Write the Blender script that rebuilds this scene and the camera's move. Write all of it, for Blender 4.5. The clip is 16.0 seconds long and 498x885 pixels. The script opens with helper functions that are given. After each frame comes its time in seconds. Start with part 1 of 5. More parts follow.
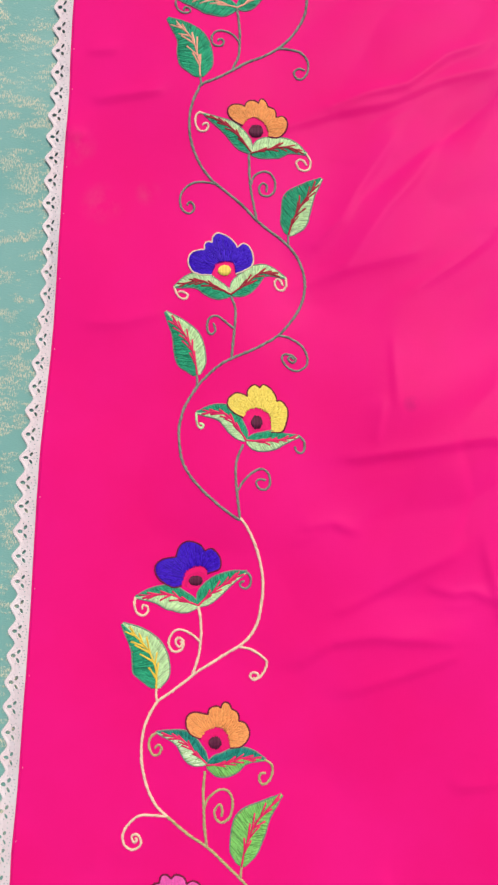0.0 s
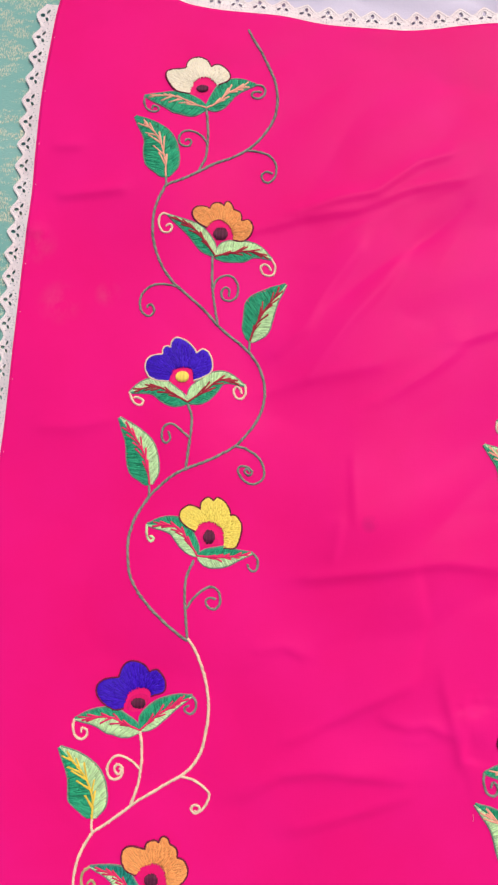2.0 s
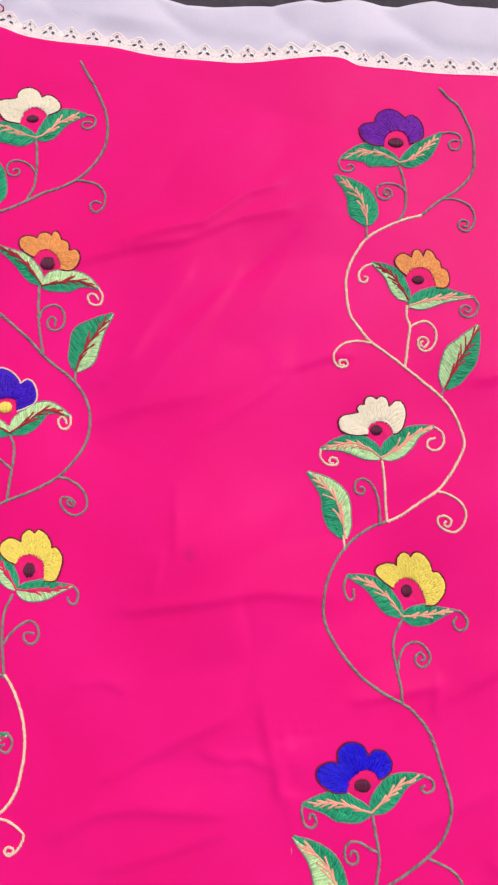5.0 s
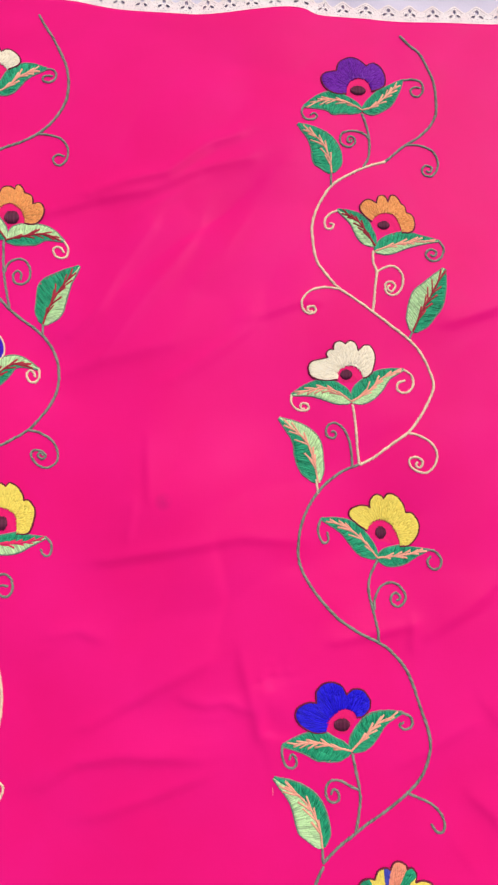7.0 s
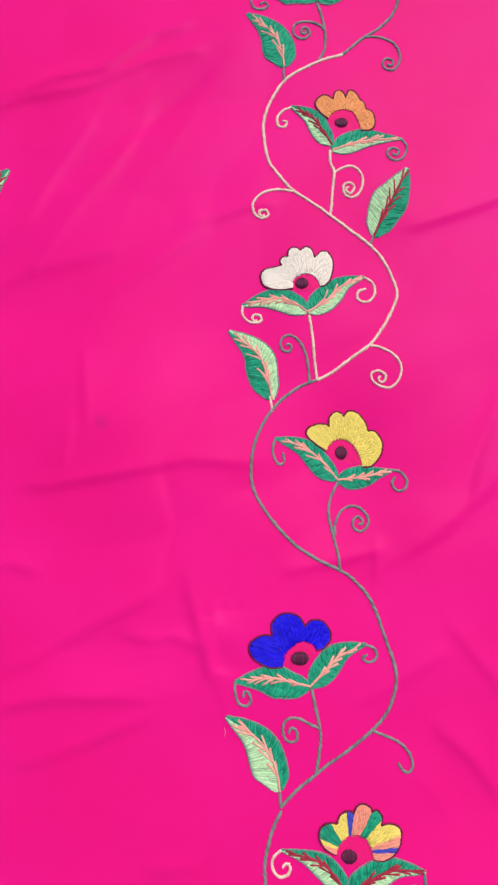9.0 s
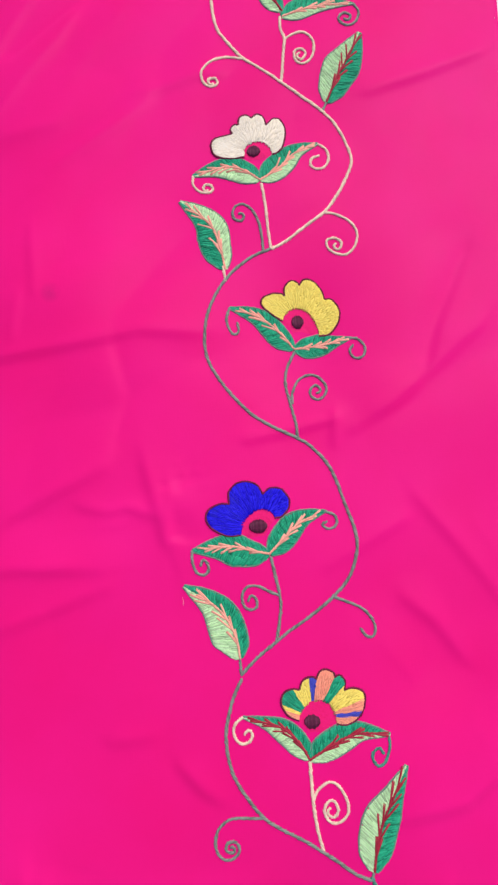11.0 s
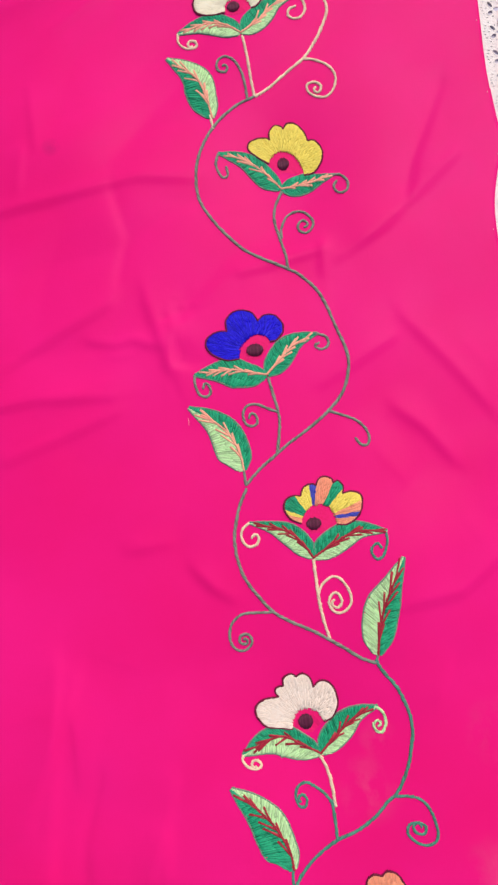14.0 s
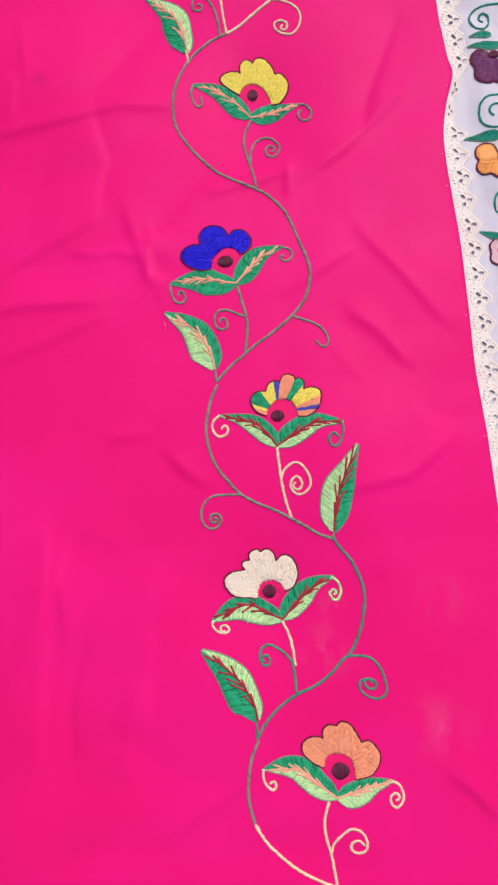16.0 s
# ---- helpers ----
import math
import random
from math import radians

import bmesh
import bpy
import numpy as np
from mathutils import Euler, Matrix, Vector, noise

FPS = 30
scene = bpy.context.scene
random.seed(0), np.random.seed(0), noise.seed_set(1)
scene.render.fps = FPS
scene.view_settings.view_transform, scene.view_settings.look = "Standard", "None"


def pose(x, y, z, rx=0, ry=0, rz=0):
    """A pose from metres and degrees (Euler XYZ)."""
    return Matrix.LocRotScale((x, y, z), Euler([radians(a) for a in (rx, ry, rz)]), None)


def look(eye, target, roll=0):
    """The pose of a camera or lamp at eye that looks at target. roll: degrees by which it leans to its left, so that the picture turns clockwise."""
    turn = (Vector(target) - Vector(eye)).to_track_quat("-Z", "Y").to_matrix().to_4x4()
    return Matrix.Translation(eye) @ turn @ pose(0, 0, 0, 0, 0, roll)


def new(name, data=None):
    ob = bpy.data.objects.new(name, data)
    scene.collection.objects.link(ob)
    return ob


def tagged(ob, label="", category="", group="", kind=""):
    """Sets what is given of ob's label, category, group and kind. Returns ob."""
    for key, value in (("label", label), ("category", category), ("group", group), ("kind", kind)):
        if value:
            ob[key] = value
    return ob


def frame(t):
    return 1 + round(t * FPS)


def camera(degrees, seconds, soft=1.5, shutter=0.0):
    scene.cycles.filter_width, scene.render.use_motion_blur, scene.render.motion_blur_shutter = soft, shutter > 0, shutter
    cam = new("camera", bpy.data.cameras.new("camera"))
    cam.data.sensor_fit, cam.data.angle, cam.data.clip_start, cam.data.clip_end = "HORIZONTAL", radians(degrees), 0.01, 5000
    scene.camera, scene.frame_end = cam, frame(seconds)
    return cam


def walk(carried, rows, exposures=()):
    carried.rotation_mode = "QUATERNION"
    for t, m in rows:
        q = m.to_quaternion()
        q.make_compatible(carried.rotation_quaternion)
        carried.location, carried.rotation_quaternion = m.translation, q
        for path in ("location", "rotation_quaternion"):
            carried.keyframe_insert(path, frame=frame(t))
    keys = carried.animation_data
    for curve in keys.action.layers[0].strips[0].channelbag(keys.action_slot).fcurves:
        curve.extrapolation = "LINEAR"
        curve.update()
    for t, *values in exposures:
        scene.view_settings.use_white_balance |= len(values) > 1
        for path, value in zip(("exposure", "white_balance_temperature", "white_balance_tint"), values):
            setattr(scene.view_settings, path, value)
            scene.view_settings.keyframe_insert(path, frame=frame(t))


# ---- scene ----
# ---------------------------------------------------------------- camera
cam = camera(42.545, 16.0, soft=2.3)
walk(cam, [
    (0, pose(0.0050, -0.2257, 0.3747, 5.096, 1.538, -0.168)),
    (0.5, pose(0.0085, -0.2129, 0.3756, 5.468, 1.483, 0.317)),
    (1, pose(0.0169, -0.1998, 0.3731, 5.949, 1.305, 0.790)),
    (1.5, pose(0.0257, -0.1856, 0.3719, 6.600, 1.221, 1.243)),
    (2, pose(0.0314, -0.1700, 0.3657, 6.925, 1.474, 1.694)),
    (2.5, pose(0.0398, -0.1604, 0.3636, 7.305, 1.549, 2.005)),
    (3, pose(0.0572, -0.1546, 0.3607, 7.539, 1.181, 2.097)),
    (3.5, pose(0.0774, -0.1510, 0.3631, 7.891, 0.872, 1.958)),
    (4, pose(0.0951, -0.1498, 0.3667, 7.990, 0.260, 1.676)),
    (4.5, pose(0.1125, -0.1538, 0.3655, 8.149, -0.150, 1.215)),
    (7, pose(0.1282, -0.1882, 0.3604, 8.026, -1.351, -1.237)),
    (7.5, pose(0.1334, -0.2001, 0.3489, 7.725, -1.707, -1.430)),
    (8, pose(0.1421, -0.2073, 0.3368, 7.416, -1.627, -1.789)),
    (8.5, pose(0.1464, -0.2131, 0.3325, 7.507, -1.658, -1.968)),
    (9, pose(0.1516, -0.2255, 0.3258, 7.437, -1.806, -2.246)),
    (9.5, pose(0.1579, -0.2390, 0.3193, 7.312, -1.904, -2.642)),
    (10, pose(0.1620, -0.2560, 0.3143, 7.207, -2.161, -3.033)),
    (10.2, pose(0.1633, -0.2632, 0.3112, 7.141, -2.168, -3.225)),
    (12.3, pose(0.1807, -0.3226, 0.3116, 6.276, 0.023, -4.778)),
    (12.5, pose(0.1805, -0.3290, 0.3127, 6.159, 0.243, -5.003)),
    (13, pose(0.1810, -0.3468, 0.3159, 6.111, 0.577, -5.569)),
    (13.5, pose(0.1801, -0.3574, 0.3214, 6.056, 0.711, -5.999)),
    (14, pose(0.1759, -0.3732, 0.3236, 6.035, 0.724, -6.661)),
    (14.5, pose(0.1749, -0.3868, 0.3323, 6.081, 0.592, -7.166)),
    (15, pose(0.1772, -0.4028, 0.3374, 6.039, 0.318, -7.117)),
    (15.5, pose(0.1783, -0.4151, 0.3412, 5.962, 0.507, -6.759)),
    (16, pose(0.1840, -0.4311, 0.3526, 5.690, 0.358, -6.598)),
], [(0.0, -0.08, 6550, 10.5), (2.5, -0.11, 6600, 10.5), (4.5, -0.10, 6550, 10), (7.0, -0.10, 6550, 8.5), (8.0, -0.09, 6400, 11), (8.7, -0.09, 5900, 16), (10.0, -0.10, 5850, 16), (12.5, -0.13, 6350, 8.2), (14.5, -0.12, 6450, 6), (16.0, -0.13, 6550, 4.8)])

# ---------------------------------------------------------------- light
world = bpy.data.worlds.new("sky")
scene.world = world
world.use_nodes = True
wn = world.node_tree
sky = wn.nodes.new("ShaderNodeTexSky")
sky.sky_type = "NISHITA"
sky.sun_disc = False
sky.sun_elevation, sky.sun_rotation = radians(57), radians(38)
sky.air_density, sky.dust_density, sky.ozone_density = 1.0, 4.0, 1.0
wn.links.new(sky.outputs[0], wn.nodes["Background"].inputs[0])
wn.nodes["Background"].inputs[1].default_value = 0.13
sun_data = bpy.data.lights.new("sun", "SUN")
sun_data.energy, sun_data.angle, sun_data.color = 1.9, radians(28), (1.0, 0.95, 0.88)
sun = new("sun", sun_data)
sun.matrix_world = look((0.68, 0.86, 1.68), (0.0, 0.0, 0.0))

# ---------------------------------------------------------------- materials
MATS = {}


def lin(r, g, b, k=0.85):
    """Linear base colour from an 8-bit one, as albedo."""
    return tuple(k * ((c / 255 / 12.92) if c < 10 else ((c / 255 + 0.055) / 1.055) ** 2.4) for c in (r, g, b)) + (1.0,)


def shader(name, rough=0.6, spec=0.5):
    m = bpy.data.materials.new(name)
    m.use_nodes = True
    n = m.node_tree.nodes
    p = n["Principled BSDF"]
    p.inputs["Roughness"].default_value = rough
    p.inputs["Specular IOR Level"].default_value = spec
    MATS[name] = m
    return m, n, m.node_tree.links, p


def ramp(n, stops):
    r = n.new("ShaderNodeValToRGB")
    while len(r.color_ramp.elements) < len(stops):
        r.color_ramp.elements.new(0.5)
    for e, (at, c) in zip(r.color_ramp.elements, stops):
        e.position, e.color = at, c
    return r


def noise_node(n, l, scale, detail=3.0, rough=0.5, vec=None):
    t = n.new("ShaderNodeTexNoise")
    t.inputs["Scale"].default_value, t.inputs["Detail"].default_value, t.inputs["Roughness"].default_value = scale, detail, rough
    if vec is not None:
        l.new(vec, t.inputs["Vector"])
    return t


def coords(n, l, scale=(1, 1, 1), turn=0.0):
    c = n.new("ShaderNodeTexCoord")
    m = n.new("ShaderNodeMapping")
    m.inputs["Scale"].default_value = scale
    m.inputs["Rotation"].default_value = (0, 0, radians(turn))
    l.new(c.outputs["Object"], m.inputs["Vector"])
    return m.outputs["Vector"]


def mixed(n, l, fac, a, b, mode="MIX"):
    x = n.new("ShaderNodeMix")
    x.data_type, x.blend_type = "RGBA", mode
    for sock, v in ((0, fac), (6, a), (7, b)):
        if isinstance(v, (int, float, tuple)):
            x.inputs[sock].default_value = v
        else:
            l.new(v, x.inputs[sock])
    return x.outputs[2]


def bumped(n, l, p, height, strength, distance):
    b = n.new("ShaderNodeBump")
    b.inputs["Strength"].default_value, b.inputs["Distance"].default_value = strength, distance
    l.new(height, b.inputs["Height"])
    l.new(b.outputs[0], p.inputs["Normal"])


def thread(name, rgb, vary=0.16, rough=0.48, second=None):
    """Shiny embroidery floss; each stitch has its own shade."""
    m, n, l, p = shader(name, rough, 0.2)
    g = n.new("ShaderNodeNewGeometry")
    c = lin(*rgb, 1.1)
    c = tuple(v * min(1.0, 0.93 / max(c[:3])) for v in c[:3]) + (1.0,)
    d = lin(*second, 0.9) if second else tuple(v * (1 - 2 * vary) for v in c[:3]) + (1,)
    r = ramp(n, [(0.0, d), (0.55, c), (1.0, tuple(min(0.95, v * (1 + vary * 0.6) + 0.006) for v in c[:3]) + (1,))])
    l.new(g.outputs["Random Per Island"], r.inputs[0])
    fine = noise_node(n, l, 900, 2, 0.6, coords(n, l))
    l.new(mixed(n, l, 0.25, r.outputs[0], fine.outputs["Fac"], "OVERLAY"), p.inputs["Base Color"])
    bumped(n, l, p, fine.outputs["Fac"], 0.35, 0.0004)
    return m


thread("green", (40, 158, 114), 0.28)
thread("teal_green", (34, 138, 120), 0.26)
thread("sea_green", (75, 135, 115), 0.15)
thread("pale_green", (190, 222, 164), 0.2)
thread("mint_white", (205, 225, 185), 0.12, second=(130, 190, 90))
thread("lime", (124, 194, 98), 0.26)
thread("sage", (126, 134, 121), 0.2)
thread("leaf_grey", (116, 142, 122), 0.15)
thread("olive", (175, 165, 115), 0.14)
thread("cream", (230, 202, 173), 0.1)
thread("salmon", (242, 166, 142), 0.1)
thread("brick", (165, 38, 58), 0.15)
thread("raspberry", (222, 40, 98), 0.1)
thread("gold", (228, 192, 70), 0.12)
thread("ivory", (255, 240, 212), 0.05)
thread("pearl", (252, 228, 212), 0.06)
thread("apricot", (255, 168, 96), 0.1)
thread("coral", (242, 152, 120), 0.1)
thread("yellow", (255, 228, 104), 0.07)
thread("violet", (62, 14, 182), 0.2)
thread("purple", (112, 20, 160), 0.16)
thread("blue", (32, 14, 205), 0.18)
thread("slate_blue", (70, 74, 176), 0.18)
thread("pink", (232, 92, 172), 0.1)
thread("blush", (235, 190, 205), 0.08)
thread("mauve", (112, 52, 100), 0.15)
thread("red", (200, 50, 70), 0.15)
thread("maroon", (112, 22, 56), 0.2)
thread("plum", (96, 34, 62), 0.15)
thread("deep_pink", (226, 16, 104), 0.06, 0.7)


def pink_cotton():
    m, n, l, p = shader("pink_cotton", 0.42, 0.055)
    big = noise_node(n, l, 9, 4, 0.55, coords(n, l))
    r = ramp(n, [(0.3, lin(250, 20, 123)), (0.7, lin(255, 26, 137))])
    l.new(big.outputs["Fac"], r.inputs[0])
    # chalky rubbed patches and one small grey mark, each broken up by noise
    def patch(x, y, r, lo, hi, grain):
        vec = coords(n, l)
        d = n.new("ShaderNodeVectorMath")
        d.operation = "DISTANCE"
        l.new(vec, d.inputs[0])
        d.inputs[1].default_value = (x * 0.001, y * 0.001, 0)
        fall = n.new("ShaderNodeMapRange")
        fall.inputs[1].default_value, fall.inputs[2].default_value = r * 0.001, 0.0
        l.new(d.outputs["Value"], fall.inputs[0])
        t = noise_node(n, l, grain, 4, 0.65, coords(n, l, (1.15, 0.8, 1), 12))
        k = ramp(n, [(lo, (0, 0, 0, 1)), (hi, (1, 1, 1, 1))])
        l.new(t.outputs["Fac"], k.inputs[0])
        return mixed(n, l, 1.0, fall.outputs[0], k.outputs[0], "MULTIPLY")

    colour = r.outputs[0]
    for x, y, rad in ((-95, -45, 15), (-112, -8, 15), (-66, -39, 9), (279, -492, 18), (270, -557, 22), (214, -512, 18), (221, -488, 10)):
        soft_mask = mixed(n, l, 0.26, (0, 0, 0, 1), patch(x, y, rad, 0.42, 0.75, 70))
        colour = mixed(n, l, soft_mask, colour, lin(250, 140, 150))
    mark = mixed(n, l, 0.5, (0, 0, 0, 1), patch(89.5, -170.5, 7, 0.2, 0.5, 160))
    colour = mixed(n, l, mark, colour, lin(120, 40, 90))
    l.new(colour, p.inputs["Base Color"])
    # plain weave
    warp = noise_node(n, l, 260, 2, 0.5, coords(n, l, (8, 0.6, 1), 2))
    weft = noise_node(n, l, 260, 2, 0.5, coords(n, l, (0.6, 8, 1), 2))
    w = mixed(n, l, 0.5, warp.outputs["Fac"], weft.outputs["Fac"])
    bumped(n, l, p, w, 0.2, 0.0003)
    rn = noise_node(n, l, 40, 3)
    rr = ramp(n, [(0.3, (0.38, 0.38, 0.38, 1)), (0.7, (0.46, 0.46, 0.46, 1))])
    l.new(rn.outputs["Fac"], rr.inputs[0])
    l.new(rr.outputs[0], p.inputs["Roughness"])
    p.inputs["Sheen Weight"].default_value = 0.03
    p.inputs["Sheen Roughness"].default_value = 0.5
    p.inputs["Sheen Tint"].default_value = (1.0, 0.75, 0.85, 1)
    return m


def plain_cloth(name, a, b, scale, rough=0.75, bump=0.2, weave=700):
    m, n, l, p = shader(name, rough, 0.3)
    t = noise_node(n, l, scale, 5, 0.6, coords(n, l))
    r = ramp(n, [(0.3, lin(*a)), (0.7, lin(*b))])
    l.new(t.outputs["Fac"], r.inputs[0])
    l.new(r.outputs[0], p.inputs["Base Color"])
    w = noise_node(n, l, weave, 2, 0.6, coords(n, l))
    bumped(n, l, p, w.outputs["Fac"], bump, 0.0005)
    p.inputs["Sheen Weight"].default_value = 0.1
    return m


def brocade():
    """Teal satin with broken rows of pale gold weft floats."""
    m, n, l, p = shader("brocade", 0.5, 0.4)
    base = noise_node(n, l, 12, 4, 0.5, coords(n, l))
    br = ramp(n, [(0.3, lin(122, 180, 168)), (0.7, lin(146, 196, 184))])
    l.new(base.outputs["Fac"], br.inputs[0])
    # clusters of gold in loose horizontal rows
    clump = noise_node(n, l, 105, 4, 0.65, coords(n, l, (0.6, 1.4, 1), 4))
    cr = ramp(n, [(0.49, (0, 0, 0, 1)), (0.58, (1, 1, 1, 1))])
    l.new(clump.outputs["Fac"], cr.inputs[0])
    dash = noise_node(n, l, 1500, 2, 0.7, coords(n, l, (1.0, 0.3, 1), -14))
    dr = ramp(n, [(0.48, (0, 0, 0, 1)), (0.56, (1, 1, 1, 1))])
    l.new(dash.outputs["Fac"], dr.inputs[0])
    mask = mixed(n, l, 1.0, cr.outputs[0], dr.outputs[0], "MULTIPLY")
    faint = mixed(n, l, 0.9, (0, 0, 0, 1), mask)
    l.new(mixed(n, l, faint, br.outputs[0], lin(236, 228, 196)), p.inputs["Base Color"])
    twill = noise_node(n, l, 1300, 2, 0.6, coords(n, l, (0.4, 1, 1), 40))
    bumped(n, l, p, mixed(n, l, 0.5, mask, twill.outputs["Fac"]), 0.7, 0.0006)
    return m


pink_cotton()
plain_cloth("lace_cotton", (253, 230, 228), (255, 243, 240), 60, 0.8, 0.9, 520)
plain_cloth("lilac_white", (226, 214, 232), (240, 228, 243), 18)
plain_cloth("charcoal_mat", (62, 56, 64), (84, 76, 84), 90, 0.9, 0.5, 260)
plain_cloth("aqua_cloth", (140, 205, 196), (168, 218, 210), 40)
brocade()

# ---------------------------------------------------------------- helpers for stitched work (millimetres)
MM = 0.001
rnd = random.Random(7)


def mesh_object(name, verts, faces, material, parent=None, label="", smooth=True):
    me = bpy.data.meshes.new(name)
    me.from_pydata([(x * MM, y * MM, z * MM) for x, y, z in verts], [], faces)
    me.materials.append(MATS[material])
    if smooth:
        me.polygons.foreach_set("use_smooth", [True] * len(me.polygons))
    me.update()
    ob = new(name, me)
    if parent is not None:
        ob.parent = parent
    if label:
        tagged(ob, label)
    return ob


def spline(points, step=0.5):
    """Even samples along a smooth curve through the points."""
    p = np.array(points, float)
    if len(p) == 2:
        n = max(2, int(np.hypot(*(p[1] - p[0])) / step) + 1)
        return p[0] + np.linspace(0, 1, n)[:, None] * (p[1] - p[0])
    q = np.vstack([2 * p[0] - p[1], p, 2 * p[-1] - p[-2]])
    out = []
    for i in range(1, len(q) - 2):
        a, b, c, d = q[i - 1], q[i], q[i + 1], q[i + 2]
        t = np.linspace(0, 1, 12, endpoint=False)[:, None]
        out.append(0.5 * (2 * b + (c - a) * t + (2 * a - 5 * b + 4 * c - d) * t**2 + (3 * b - a - 3 * c + d) * t**3))
    dense = np.vstack(out + [p[-1:]])
    s = np.r_[0, np.cumsum(np.hypot(*np.diff(dense, axis=0).T))]
    at = np.linspace(0, s[-1], max(3, int(s[-1] / step) + 1))
    return np.stack([np.interp(at, s, dense[:, k]) for k in (0, 1)], 1)


def normals(p):
    d = np.gradient(p, axis=0)
    d /= np.maximum(np.hypot(d[:, 0], d[:, 1]), 1e-9)[:, None]
    return np.stack([-d[:, 1], d[:, 0]], 1)


# broad swells and hollows of the pink cloth: centre and height
SWELLS = [(212, -189, -5.4), (244, -404, 4), (91, -170, 4.3), (29, -88, -3.7), (-55, 73, 2.1), (188, -478, -2.7), (225, -452, 2.7), (40, -30, -2.2), (156, -124, -2.5), (207, -249, -2), (-34, 29, 2.2), (255, -36, 2.2), (172, 57, 1.9), (-10, -237, 2), (-36, -272, -1.5), (-20, -89, 1.8)]
# soft ridges: ends, height and half-width of each
FOLDS = [
    (68, -2, 120, 25, 1.3, 5), (120, 25, 150, 35, 1, 3), (101, -55, 121, -34, 0.9, 5), (121, -34, 147, 8, 1, 5), (160, 33, 173, 33, 0.6, 2),
    (73, -99, 108, -59, 0.6, 8), (19, -253, 38, -243, 1, 4), (62, -229, 86, -206, 0.8, 6), (78, -138, 82, -166, 0.5, 1.8), (70, -194, 74, -169, 0.4, 1.8),
    (103, -286, 121, -288, 0.7, 3), (136, -269, 139, -286, 0.9, 2.6), (138, -313, 139, -286, 0.7, 2.2), (141, -257, 154, -282, 0.7, 6),
]
FOLDS += [
    (65, -311, 113, -301, 0.7, 7), (122, -210, 124, -255, 0.8, 8), (72, -1, 134, 34, 0.5, 6), (96, -61, 127, -19, 1, 8), (44, -16, 65, -19, 0.5, 5),
    (131, -71, 147, -48, 0.8, 6), (68, -122, 98, -102, 0.8, 8), (115, -157, 127, -133, 0.6, 8), (38, -204, 106, -196, 0.8, 3), (66, -236, 80, -226, 0.4, 6),
    (124, -241, 138, -269, 0.6, 8), (104, -283, 118, -287, 0.5, 3), (118, -287, 133, -281, 0.9, 3), (143, -272, 159, -291, 0.8, 7),
]
FOLDS += [
    (68, -314, 101, -299, 0.4, 7), (101, -299, 120, -298, 0.8, 6), (255, -97, 278, -75, 0.9, 8), (244, -241, 265, -232, 1.1, 4), (265, -232, 276, -210, 0.9, 4),
    (224, -297, 226, -248, 0.5, 1.8), (57, -239, 98, -206, 1.1, 9), (116, -234, 138, -204, 0.7, 11), (152, -267, 185, -248, 1.2, 7), (104, -382, 121, -384, 0.6, 3),
    (140, -398, 156, -414, 0.9, 4), (117, -369, 135, -366, 0.6, 8), (80, -492, 84, -462, 0.8, 5), (69, -534, 76, -492, 0.9, 4),
]
FOLDS += [
    (89, -536, 114, -504, 1, 5), (106, -530, 111, -501, 0.6, 4), (41, -465, 64, -459, 1, 5), (90, -432, 112, -449, 0.6, 9), (48, -518, 50, -552, 0.8, 7),
    (118, -444, 127, -492, 0.6, 8), (242, -238, 269, -225, 0.8, 5), (269, -225, 284, -210, 0.7, 4), (284, -205, 307, -200, 0.6, 4), (289, -291, 303, -318, 0.8, 6),
    (239, -346, 255, -372, 1, 6), (278, -381, 285, -405, 0.7, 6), (272, -267, 295, -254, 0.5, 10), (286, -417, 291, -371, 0.5, 6),
]
FOLDS += [
    (21, -250, 34, -245, 0.8, 3), (65, -314, 97, -301, 0.4, 5), (60, -218, 86, -211, 0.6, 6), (33, -323, 43, -314, 0.6, 4), (46, -339, 74, -360, 0.6, 8),
    (114, -384, 123, -386, 0.5, 3), (-130, -299, -114, -270, 0.8, 7), (-119, -324, -87, -302, 0.9, 6), (-121, -398, -99, -371, 0.8, 7), (-91, -437, -88, -410, 0.9, 5),
    (-88, 21, -53, 25, 0.8, 3), (-97, 54, -81, 54, 0.6, 2.5), (-118, -1, -111, 2, 0.8, 2.5),
]


# sharp creases: the line, its height, and how far it falls away below and above
CREASES = [
    ([(57, -202), (89, -198), (133, -191), (161, -194)], 0.7, 3.5, 14),
    ([(101, -277), (112, -280), (122, -278), (134, -283)], 0.7, 2.5, 9),
    ([(131, -258), (143, -272), (145, -282), (140, -295)], 0.8, 3, 16),
    ([(182, -249), (207, -245), (226, -241)], 0.8, 3, 10),
    ([(226, -238), (225, -254)], 0.5, 2, 8),
    ([(235, -246), (252, -237), (269, -225), (304, -197)], 0.7, 5, 20),
    ([(253, -330), (266, -342), (278, -360)], 0.7, 4, 14),
    ([(141, -397), (151, -410), (159, -415)], 0.6, 3, 10),
]
CREASES += [
    ([(69, -438), (62, -498), (55, -553)], 0.9, 5, 22),
    ([(85, -493), (75, -524), (74, -555)], -0.7, 4, 18),
    ([(121, -497), (115, -518), (113, -541)], 0.8, 3, 14),
    ([(263, -282), (281, -306), (303, -339)], 0.6, 5, 16),
    ([(217, -313), (236, -303), (256, -293)], 0.6, 4, 14),
    ([(110, -386), (130, -384)], 0.5, 3, 10),
    ([(239, -428), (271, -424), (294, -409)], 0.7, 4, 18),
]
